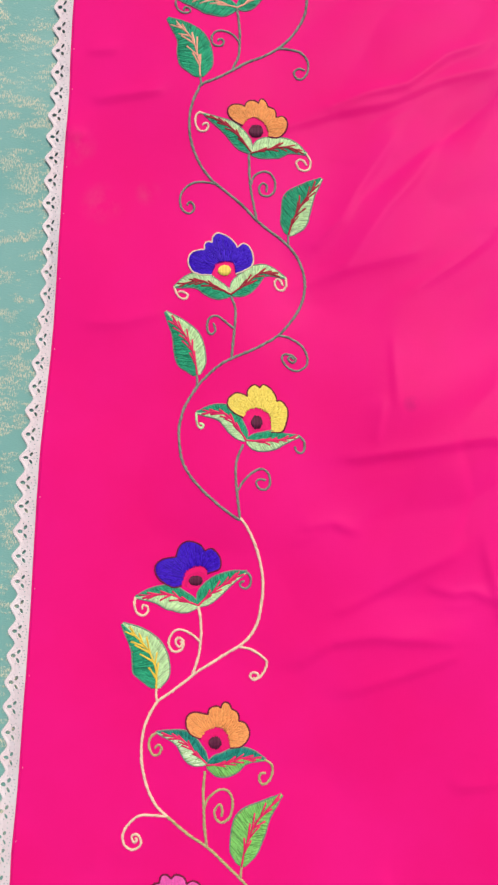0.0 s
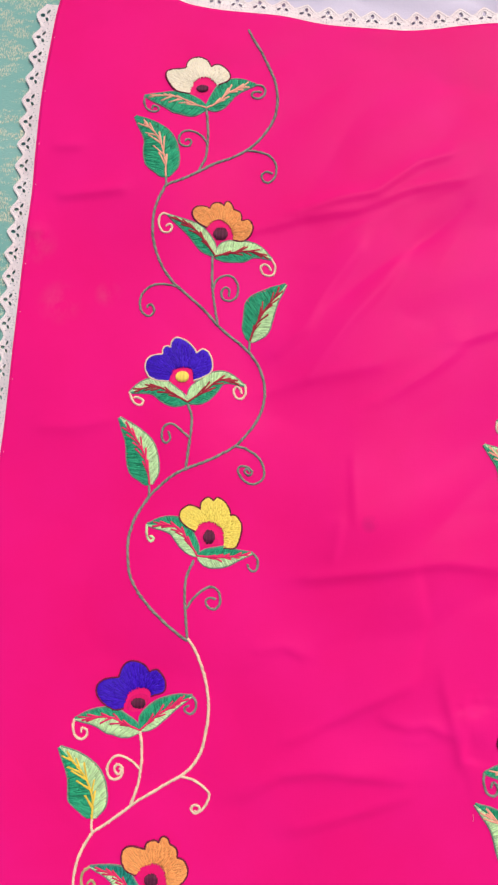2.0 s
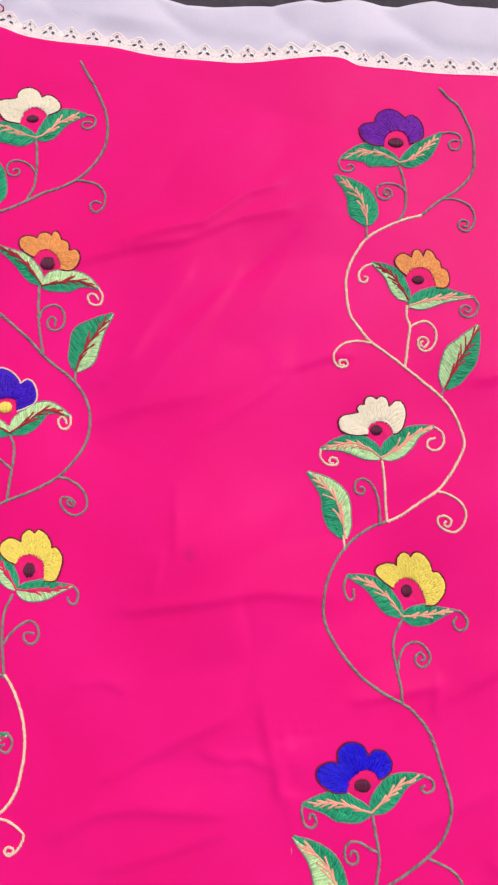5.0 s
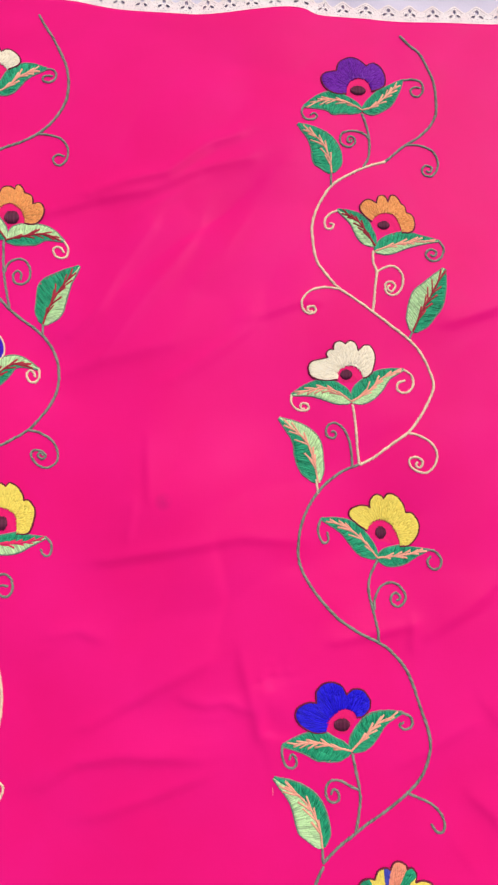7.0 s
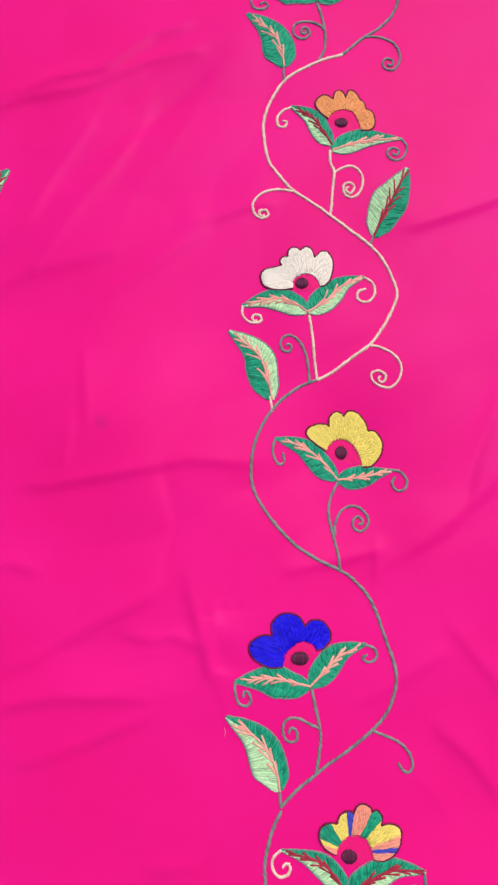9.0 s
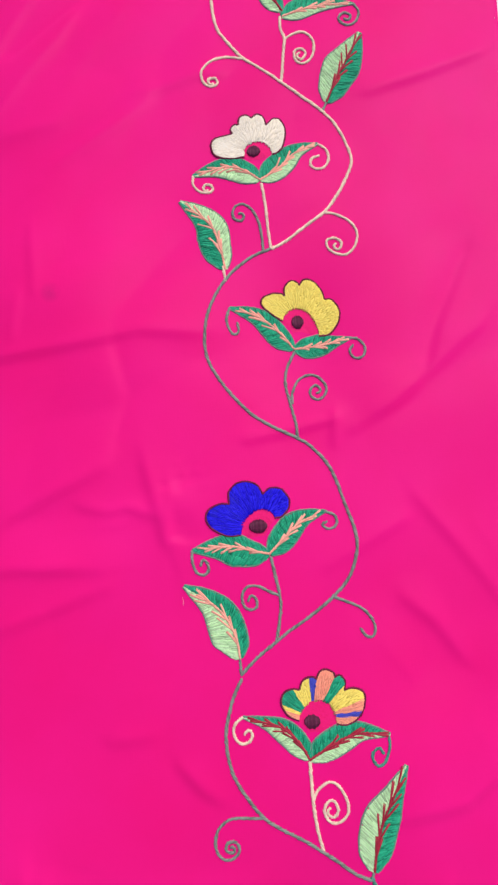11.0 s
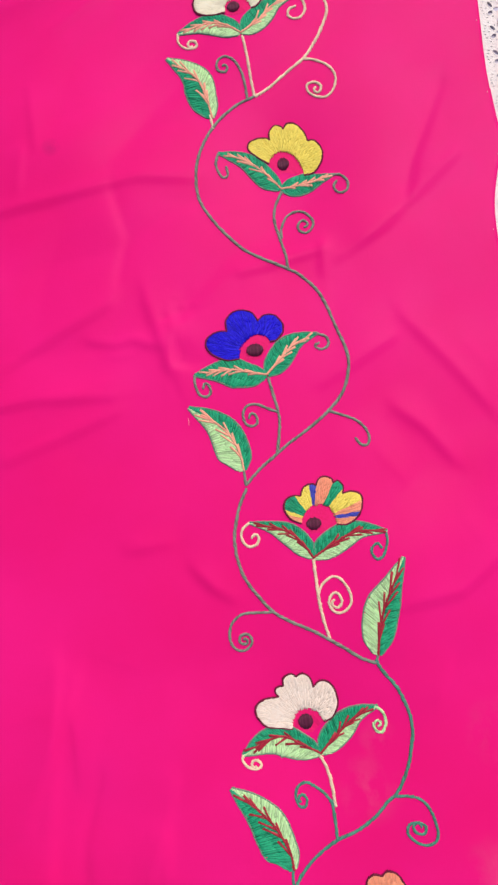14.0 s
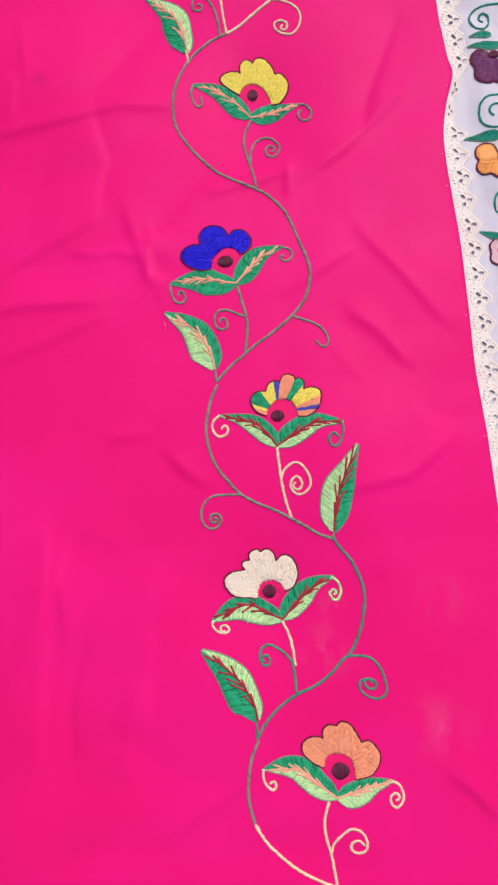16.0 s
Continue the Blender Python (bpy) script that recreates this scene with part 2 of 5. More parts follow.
CREASES += [
    ([(260, -456), (252, -475)], 0.5, 3, 12),
    ([(258, -69), (287, -60), (319, -49)], 0.8, 4, 18),
    ([(145, 19), (124, 0), (99, -16), (73, -38)], -0.9, 8, 24),
    ([(142, -64), (169, -55), (181, -55)], 0.6, 3, 12),
    ([(95, -101), (127, -80), (142, -68)], 0.7, 6, 18),
    ([(272, -223), (280, -198), (301, -157)], -0.8, 6, 18),
    ([(19, 2), (50, 11), (82, 16), (114, 30), (143, 36)], 0.9, 4, 16),
]
CREASES += [
    ([(113, -5), (97, -31), (79, -51), (54, -86)], 0.9, 7, 20),
    ([(80, -133), (81, -169)], 0.4, 1.8, 6),
    ([(25, -318), (42, -307), (67, -304), (109, -307)], 0.8, 4, 16),
    ([(119, -194), (125, -224), (118, -246)], -0.6, 6, 18),
    ([(46, 14), (69, 22), (93, 27), (119, 46), (136, 51)], 1, 3.5, 14),
    ([(36, -72), (52, -57), (61, -40), (83, -8)], 0.9, 5, 18),
]
CREASES += [
    ([(70, -191), (74, -170)], 0.4, 1.8, 7),
    ([(29, -242), (44, -239), (55, -244)], 0.6, 3, 10),
    ([(48, -289), (64, -281), (88, -269), (112, -258)], 0.8, 4, 16),
    ([(24, -98), (56, -87), (95, -79)], 0.6, 7, 20),
    ([(-103, 54), (-88, 54)], 0.6, 2.5, 8),
    ([(-97, 22), (-78, 24), (-60, 26)], 0.8, 3, 10),
    ([(-115, -2), (-107, 0)], 0.6, 2, 7),
    ([(-100, -120), (-80, -120), (-59, -115)], 0.6, 5, 16),
]
CREASES += [
    ([(48, -512), (64, -476), (78, -446)], 0.9, 4, 18),
    ([(100, -563), (105, -543), (112, -523)], 0.8, 4, 16),
    ([(273, -583), (282, -592), (292, -605)], 0.8, 3, 14),
    ([(74, -459), (76, -475), (76, -494)], 0.6, 3, 12),
    ([(121, -596), (159, -578), (176, -560)], 0.6, 4, 16),
    ([(52, -334), (82, -325), (111, -315)], 0.7, 4, 18),
]


def crumple(x, y):
    """Irregular facets of cotton that has been folded and shaken out."""
    out = np.empty(x.size)
    for i, (a, b) in enumerate(zip(x.ravel(), y.ravel())):
        wx, wy = a + 8 * noise.noise((a / 45, b / 45, 4.0)), b + 8 * noise.noise((a / 45, b / 45, 9.0))
        broad = abs(noise.noise(((wx + 0.6 * wy) / 120, (wy - 0.6 * wx) / 62, 0.5)))
        cross = abs(noise.noise(((wx - 0.8 * wy) / 58, (wy + 0.8 * wx) / 110, 2.5)))
        small = abs(noise.noise(((wx + 0.3 * wy) / 40, (wy - 0.3 * wx) / 24, 7.5)))
        fade = 0.5 + 0.5 * noise.noise((a / 70, b / 70, 20.0))
        out[i] = 1.7 * broad + 2.7 * fade * cross + 1.5 * (1 - fade) ** 2 * small
    return out.reshape(x.shape)


def along(x, y, x0, y0, x1, y1):
    """Place along a line (0 to 1 within it), the distance to its side, and its length."""
    dx, dy = x1 - x0, y1 - y0
    long = math.hypot(dx, dy)
    return ((x - x0) * dx + (y - y0) * dy) / long**2, ((y - y0) * dx - (x - x0) * dy) / long, long


def creased(x, y, line, amp, below, above):
    """A cusp along a bent line: steep on one side, a long slope on the other, dying out at the ends."""
    pts = sorted(line) if abs(line[0][0] - line[-1][0]) > 6 else line
    near, side, part = np.full(x.shape, 1e9), np.zeros(x.shape), np.zeros(x.shape)
    n = len(pts) - 1
    for i in range(n):
        u, v, long = along(x, y, *pts[i], *pts[i + 1])
        c = np.clip(u, 0, 1)
        far = np.hypot(v, (u - c) * long)
        closer = far < near
        near = np.where(closer, far, near)
        side = np.where(closer, v, side)
        part = np.where(closer, (i + u) / n, part)
    ends = np.clip((part + 0.5) / 0.8, 0, 1) * np.clip((1.5 - part) / 0.8, 0, 1)
    wide = 0.55 * below + (0.7 * above - 0.55 * below) / (1 + np.exp(-side / 0.8))
    return 2.1 * amp * ends**2 * (3 - 2 * ends) * np.exp(-near / wide)


def folded(x, y):
    z = crumple(x, y) - 0.8
    for a, b, up in SWELLS:
        z = z + up * np.exp(-((x - a) ** 2 + (y - b) ** 2) / 38.0**2)
    for x0, y0, x1, y1, amp, wide in FOLDS:
        wide = max(0.44 * wide, 1.3)
        u, v, long = along(x, y, x0, y0, x1, y1)
        v = v + 0.35 * wide * np.sin(u * long / 9.0 + x0) + 0.2 * wide * np.sin(u * long / 4.1)
        ends = 1 / (1 + np.exp(-(u - 0.1) / 0.09)) / (1 + np.exp((u - 0.9) / 0.09))
        z = z + 0.45 * amp * ends * np.exp(-np.abs(v) / np.where(v < 0, wide, 2.6 * wide))
    for line, amp, below, above in CREASES:
        z = z + creased(x, y, line, amp, below, above)
    return z


GX, GY = np.linspace(-170, 370, 361), np.linspace(-740, 190, 621)
RELIEF = folded(*np.meshgrid(GX, GY))
for _ in range(1):  # no crease is sharper than the cotton can bend
    q = np.pad(RELIEF, 1, "edge")
    RELIEF = 0.25 * q[1:-1, 1:-1] + 0.125 * (q[:-2, 1:-1] + q[2:, 1:-1] + q[1:-1, :-2] + q[1:-1, 2:]) + 0.0625 * (q[:-2, :-2] + q[:-2, 2:] + q[2:, :-2] + q[2:, 2:])


def pink_height(x, y):
    """The cloth's height, from its relief laid out once on a grid."""
    u = np.clip((np.asarray(x, float) - GX[0]) / 1.5, 0, 359.999)
    v = np.clip((np.asarray(y, float) - GY[0]) / 1.5, 0, 619.999)
    i, j = u.astype(int), v.astype(int)
    u, v = u - i, v - j
    return (RELIEF[j, i] * (1 - u) + RELIEF[j, i + 1] * u) * (1 - v) + (RELIEF[j + 1, i] * (1 - u) + RELIEF[j + 1, i + 1] * u) * v


def white_height(x, y):
    x, y = np.asarray(x, float), np.asarray(y, float)
    under = 8 * np.clip((312 - x) / 30, 0, 1) * np.clip((118 - y) / 30, 0, 1)
    crease = np.abs(np.sin((x + 1.2 * y) / 23 + 0.8 * np.sin(y / 21))) ** 0.8 + 0.8 * np.abs(np.sin((x - 1.9 * y) / 31 + 1.1 * np.sin(x / 29)))
    # the cloth lies flat under the lace and wrinkles freely past it
    free = np.clip(np.maximum(y - np.interp(x, (-105, -40, 30, 114, 340), (160, 157, 144, 134, 126)) - 14.5, x - 337) / 9, 0, 1)
    return -4.3 - under + 0.3 * np.sin(x / 19 + y / 40) * np.cos(y / 23) + free * (2.6 * crease - 1.4 + 0.3 * np.sin(x / 8 + 1) * np.sin(y / 10))


surface = pink_height


class Stitches:
    """Collects threads, each a low rounded ridge that lies on the cloth."""

    def __init__(self):
        self.lines, self.verts, self.faces = [], [], []

    def add(self, line, wide, lift, rise=0.35):
        """line: n x 2 points; wide: thread width; lift: height of its base; rise: extra height at the middle."""
        self.lines.append((np.asarray(line, float), wide, lift, rise))

    def sheet(self, a, b, lift):
        z = [surface(a[:, 0], a[:, 1]) + lift, surface(b[:, 0], b[:, 1]) + lift]
        k = len(self.verts)
        for i in range(len(a)):
            self.verts += [(*a[i], z[0][i]), (*b[i], z[1][i])]
        self.faces += [(k + 2 * i, k + 2 * i + 1, k + 2 * i + 3, k + 2 * i + 2) for i in range(len(a) - 1)]

    def made(self, name, material, parent, label=""):
        every = np.vstack([q[0] for q in self.lines] or [np.zeros((1, 2))])
        ground = surface(every[:, 0], every[:, 1])
        at = 0
        for line, wide, lift, rise in self.lines:
            n = len(line)
            nor = normals(line)
            t = np.linspace(0, 1, n)
            fat = wide * 0.5 * (0.6 + 0.4 * np.sin(np.pi * np.clip(t, 0.08, 0.92)) ** 0.5)[:, None]
            low = ground[at : at + n] + lift + rise * np.minimum(1, 2.2 * np.sin(np.pi * t))
            at += n
            high = low + 0.26 * wide
            k = len(self.verts)
            block = np.empty((n, 4, 3))
            for j, (off, z) in enumerate(((1, low - 0.22), (0.45, high), (-0.45, high), (-1, low - 0.22))):
                block[:, j, :2] = line + off * fat * nor
                block[:, j, 2] = z
            self.verts += block.reshape(-1, 3).tolist()
            for i in range(n - 1):
                a = k + 4 * i
                self.faces += [(a + j, a + j + 1, a + j + 5, a + j + 4) for j in range(3)]
            self.faces += [(k, k + 3, k + 2, k + 1), (k + 4 * n - 4, k + 4 * n - 3, k + 4 * n - 2, k + 4 * n - 1)]
        return mesh_object(name, self.verts, self.faces, material, parent, label)


def rope(st, path, wide, lift=0.25, pitch=1.25):
    """Stem stitch: short slanted stitches that overlap along the path."""
    seg = np.r_[0, np.cumsum(np.hypot(*np.diff(path, axis=0).T))]
    nor = normals(path)
    count = max(2, int(seg[-1] / pitch))
    for k in range(count + 1):
        mid = seg[-1] * k / count
        s = np.clip(np.linspace(mid - 1.15 * pitch, mid + 1.15 * pitch, 5), 0, seg[-1])
        side = (np.linspace(-0.34, 0.34, 5) + rnd.uniform(-0.07, 0.07)) * wide * rnd.uniform(0.75, 1.2)
        line = np.stack([np.interp(s, seg, path[:, j]) + side * np.interp(s, seg, nor[:, j]) for j in (0, 1)], 1)
        if np.hypot(*(line[-1] - line[0])) > 0.3:
            st.add(line, wide * rnd.uniform(0.48, 0.64), lift + rnd.uniform(-0.05, 0.12), 0.25)


LOOK = {"sage": "grey-green", "cream": "cream", "olive": "olive-beige", "sea_green": "sea-green", "pale_green": "pale green", "teal_green": "teal green",
        "green": "deep green", "mint_white": "white and light green", "lime": "bright green"}


def curled(points):
    """Winds the open end of a tendril further inwards, as a tightening spiral."""
    a, b, c = (np.array(p, float) for p in points[-3:])
    turn = math.atan2((b - a)[0] * (c - b)[1] - (b - a)[1] * (c - b)[0], (b - a) @ (c - b))
    step = np.hypot(*(c - b))
    radius = step / max(abs(turn), 0.2)
    if radius < 2.1 or radius > 3.4 or abs(turn) < 0.15:
        return points
    heading, out, side = math.atan2(*(c - b)[::-1]) + 0.5 * turn, [], math.copysign(1.0, turn)
    for k in range(7):
        radius = max(0.85, radius * 0.86)
        heading += side * 0.5
        c = c + 0.5 * radius * np.array((math.cos(heading), math.sin(heading)))
        out.append(tuple(c))
    return list(points) + out


def cord(name, parent, colour, points, wide=None):
    st = Stitches()
    if name == "tendril":
        points = curled(points)
    wide = wide or {"vine": 1.75, "vine_stem": 1.75, "flower_stem": 1.65, "petiole": 1.5}.get(name, 1.5)
    rope(st, spline(points, 0.4), wide)
    return st.made(name, colour, parent, f"{LOOK.get(colour, colour)} stem-stitched thread line")


def leaf(name, parent, left_colour, right_colour, vein_colour, points, left_w, right_w):
    """A leaf of slanted satin stitches: two halves and a branching vein."""
    vein = spline(points, 0.3)
    n = len(vein)
    t = np.linspace(0, 1, n)
    nor = normals(vein)
    first = None
    for side, widths, colour in ((1, left_w, left_colour), (-1, right_w, right_colour)):
        w = np.interp(t, [0, 0.07, 0.25, 0.5, 0.75, 0.92, 1], [0.3, widths[0] * 0.72, widths[0], widths[1], widths[2], widths[2] * 0.5, 0.05]) * 1.2
        soft = max(5, n // 11)
        w = np.convolve(np.r_[[0.2] * soft, w, [0.05] * soft], np.ones(2 * soft + 1) / (2 * soft + 1), "valid")
        edge = vein + side * nor * w[:, None]
        st = Stitches()
        st.sheet(vein[::3], (vein + side * nor * (w * 0.9)[:, None])[::3], 0.12)
        count = int(n * 0.3 / 0.27)
        for k in range(-int(count * 0.12), count):
            u = (k + rnd.uniform(-0.3, 0.3)) / count
            a = min(n - 1, max(0, int(u * (n - 1))))
            b = min(n - 1, max(0, int((u + 0.05 + 0.07 * (1 - u) + rnd.uniform(-0.02, 0.02)) * (n - 1))))
            p, q = vein[a], edge[b] + rnd.uniform(-0.4, 0.25) * side * nor[b]
            far = np.hypot(*(q - p))
            if far < 0.5:
                continue
            cut = rnd.uniform(0.35, 0.65)
            pieces = ((0.0, cut), (cut - 0.06, 1.0)) if far > 3 and rnd.random() < 0.85 else ((0.0, 1.0),)
            for f0, f1 in pieces:
                bend = rnd.uniform(-0.18, 0.18) * nor[a][::-1]
                st.add(p + np.linspace(f0, f1, 4)[:, None] * (q - p) + bend, rnd.uniform(0.42, 0.66), 0.24 + rnd.uniform(0, 0.1), 0.13)
        ob = st.made(name if first is None or name == "sepal_leaf" else "leaf_half", colour, parent if first is None or name == "sepal_leaf" else first,
                     f"{LOOK.get(colour, colour)} satin-stitched leaf half")
        first = first or ob
        rim = Stitches()
        rope(rim, edge[int(n * 0.02) :], 0.95, 0.14, 1.15)
        rim.made("leaf_edge", "leaf_grey", parent if name == "sepal_leaf" else first, "thin grey-green stitched leaf edge")
    if vein_colour:
        st = Stitches()
        rope(st, vein[: int(n * 0.84)], 1.25, 0.62, 1.7)
        for u in (0.16, 0.32, 0.47, 0.62, 0.76):
            for side, widths in ((1, left_w), (-1, right_w)):
                u2 = u + rnd.uniform(-0.05, 0.05)
                a, b = int(u2 * (n - 1)), int(min(1, u2 + rnd.uniform(0.13, 0.2)) * (n - 1))
                reach = np.interp(u2, [0, 0.25, 0.5, 0.75, 1], [0.3, *widths, 0]) * rnd.uniform(0.35, 0.6)
                q = vein[b] + side * nor[b] * reach
                for back in (0.0, rnd.uniform(0.35, 0.9)):
                    foot = vein[max(0, a - int(back * 8))]
                    tip = q - back * side * nor[b] * 0.9
                    st.add(foot + np.linspace(0, 1, 4)[:, None] * (tip - foot), rnd.uniform(0.75, 1.05), 0.5, 0.22)
        st.made("leaf_vein", vein_colour, parent if name == "sepal_leaf" else first, f"{vein_colour} stitched leaf veins")
    return first


RAINBOW = [[("coral", 0.36), ("yellow", 0.48), ("green", 0.88), ("yellow", 1.0)], [("yellow", 0.7), ("slate_blue", 1.0)], [("coral", 1.0)],
           [("green", 0.75), ("yellow", 1.0)], [("yellow", 0.4), ("coral", 0.56), ("slate_blue", 0.66), ("coral", 1.0)]]
SHADE = {"ivory": "ivory white", "pearl": "pearl white", "apricot": "light orange", "coral": "coral orange", "yellow": "lemon yellow", "violet": "blue-violet", "purple": "purple",
         "blue": "royal blue", "slate_blue": "slate blue", "pink": "pink", "rainbow": "striped multicoloured", "mauve": "mauve", "red": "red", "blush": "pale blush"}
flower_parent = None


def flower(fill, edge, eye_colour, eye, eye_r, inner, petals):
    """A flower of fanned long stitches, corded round the rim, with a deeper pink heart and a dark eye."""
    rim = Stitches()
    for p in petals:
        rope(rim, spline(p, 0.4), 1.15, 0.45, 1.2)
    body = rim.made("embroidered_flower", edge, flower_parent, f"{SHADE[fill]} embroidered flower edged in {edge} thread")
    ring = spline(inner, 0.25)
    c = np.array(eye) - (0, 1.0)
    ang = np.unwrap(np.arctan2(*(ring - c).T[::-1]))
    for i, p in enumerate(petals):
        out = spline(p, 0.25)
        oa = np.unwrap(np.arctan2(*(out - c).T[::-1]))
        oa += 2 * math.pi * round((ang.mean() - oa.mean()) / (2 * math.pi))
        flip = -1 if ang[-1] < ang[0] else 1
        ia = np.interp(flip * np.linspace(oa[0], oa[-1], len(out)), flip * ang, np.arange(len(ring)))
        if i == 0:
            ia = np.linspace(0, ia[-1], len(out))
        if i == len(petals) - 1:
            ia = np.linspace(ia[0], len(ring) - 1, len(out))
        ins = ring[np.clip(ia.round().astype(int), 0, len(ring) - 1)]
        length = len(out) * 0.25
        groups = [(fill, 1.0)] if fill != "rainbow" else RAINBOW[i % 5]
        start = 0.0
        for colour, stop in groups:
            st = Stitches()
            a, b = int(start * (len(out) - 1)), int(stop * (len(out) - 1))
            if b - a > 2:
                mid = slice(a, b + 1)
                st.sheet(ins[mid] + 0.04 * (out[mid] - ins[mid]), ins[mid] + 0.97 * (out[mid] - ins[mid]), 0.52)
            count = max(2, int(length * (stop - start) / 0.24))
            for k in range(count):
                j = int(np.clip(a + (b - a) * (k + rnd.uniform(-0.3, 0.3)) / count, 0, len(out) - 1))
                p0, p1 = ins[j], out[j]
                reach = rnd.choice((0.0, 0.12, 0.24, 0.36, 0.46, 0.56))
                q0 = p0 + (p1 - p0) * (reach + rnd.uniform(-0.03, 0.02))
                far = np.hypot(*(p1 - q0))
                if far < 0.6:
                    continue
                cut = rnd.uniform(0.3, 0.7)
                gap = rnd.uniform(0.0, 0.22) / far
                pieces = ((0.0, cut - gap), (cut + gap, 1.0)) if far > 3 else ((0.0, 1.0),)
                lean = np.array((-(p1 - q0)[1], (p1 - q0)[0])) / far
                for f0, f1 in pieces:
                    tilt = lean * np.linspace(0, rnd.uniform(-0.3, 0.3), 4)[:, None]
                    st.add(q0 + np.linspace(f0, f1, 4)[:, None] * (p1 - q0) + tilt, rnd.uniform(0.42, 0.62), 0.53 + rnd.uniform(0, 0.06), 0.06)
            st.made("petal", colour, body, f"{SHADE.get(colour, colour)} long-stitched petal")
            start = stop
    # the heart between rim and leaves, covered by a thin sheet of deeper pink
    heart = Stitches()
    foot = np.array(eye) - (0, eye_r[1] + 2.2)
    aim = foot + (ring - foot) * (0.3, 0.05)
    for f in (0.0, 0.25, 0.5, 0.75):
        heart.sheet((ring + f * (aim - ring))[::2], (ring + (f + 0.25) * (aim - ring))[::2], 0.1)
    heart.made("flower_heart", "deep_pink", body, "deep pink sheet filling the flower heart")
    eye_st = Stitches()
    rows = max(5, int(2 * eye_r[0] / 0.5))
    for k in range(rows):
        u = -1 + 2 * (k + 0.5) / rows
        h = eye_r[1] * math.sqrt(max(0.05, 1 - u * u)) * rnd.uniform(0.88, 1.06)
        x = eye[0] + u * eye_r[0]
        eye_st.add([(x + rnd.uniform(-0.2, 0.2), eye[1] - h), (x, eye[1] - h / 3), (x, eye[1] + h / 3), (x + rnd.uniform(-0.2, 0.2), eye[1] + h)], 0.85, 0.6, 0.3)
    eye_st.made("flower_eye", eye_colour, body, f"{eye_colour} satin-stitched flower eye")
    return body


# ---------------------------------------------------------------- the layers under the cloth
def sheet(name, x0, x1, y0, y1, step, height, material, thick, top=None, left=None):
    nx, ny = int((x1 - x0) / step), int((y1 - y0) / step)
    u, v = np.meshgrid(np.linspace(0, 1, nx + 1), np.linspace(0, 1, ny + 1))
    x = x0 + u * (x1 - x0)
    ye = top(x) if top else y1
    y = y0 + v * (ye - y0)
    if left:
        x = left(y) + u * (x1 - left(y))
    z = height(x, y)
    faces = [(j * (nx + 1) + i, j * (nx + 1) + i + 1, (j + 1) * (nx + 1) + i + 1, (j + 1) * (nx + 1) + i) for j in range(ny) for i in range(nx)]
    ob = mesh_object(name, list(zip(x.ravel(), y.ravel(), z.ravel())), faces, material)
    s = ob.modifiers.new("thickness", "SOLIDIFY")
    s.thickness, s.offset = thick * MM, -1
    return ob


floor = sheet("floor", -40000, 40000, -40000, 40000, 8000, lambda x, y: 0 * x - 16.0, "charcoal_mat", 40)
tagged(floor, "dark charcoal woven floor mat under the cloths", "floor", kind="structure")
brocade_cloth = sheet("brocade_cloth", -420, -92, -760, 240, 8, lambda x, y: -4.6 + 0.4 * np.sin(x / 37 + 1) * np.sin(y / 53) - 0.004 * np.maximum(0, y - 170) ** 1.2, "brocade", 6)
tagged(brocade_cloth, "teal brocade cloth with pale gold woven motifs, spread flat", "brocade cloth")
TOP_EDGE = ((-110, -60, 0, 30, 49, 60, 78, 96, 132, 157, 172, 186, 215, 237, 252, 320, 520), (212, 206, 200, 193, 186, 180, 172.5, 171, 174, 178.5, 177, 179, 176, 178.5, 175.5, 176, 176))
white_cloth = sheet("white_cloth", -104, 520, -760, 180, 2.5, white_height, "lilac_white", 1.5, lambda x: np.interp(x, *TOP_EDGE) + 3.0)
tagged(white_cloth, "lilac-white cotton cloth with embroidered flowers, creased underneath", "cloth")


def aqua_scallops(x0, x1, y0, bumps):
    """A folded aqua cloth whose near edge is cut in uneven scallops."""
    xs = np.linspace(x0, x1, 90)
    dip = 1.6 * np.abs(np.sin((xs - x0) / (x1 - x0) * math.pi * bumps + 0.7 * np.sin(xs / 9))) + 1.1 * np.sin(xs / 5.3) * np.sin(xs / 13)
    verts, faces = [], []
    for i, x in enumerate(xs):
        for k, (dy, z) in enumerate(((0, -15.4), (0.5, -14.7), (6, -14.4), (26, -14.2), (70, -14.2))):
            verts.append((x, y0 - (dip[i] if dy < 20 else 0) + dy, z + 0.12 * math.sin(x / 5 + k)))
        if i:
            a, b = 5 * (i - 1), 5 * i
            faces += [(a + k, b + k, b + k + 1, a + k + 1) for k in range(4)]
    ob = mesh_object("aqua_cloth", verts, faces, "aqua_cloth")
    return tagged(ob, "aqua cloth with a scalloped edge lying on the dark mat", "cloth")


aqua_scallops(62, 128, 198, 6)
aqua_scallops(142, 178, 200, 4)

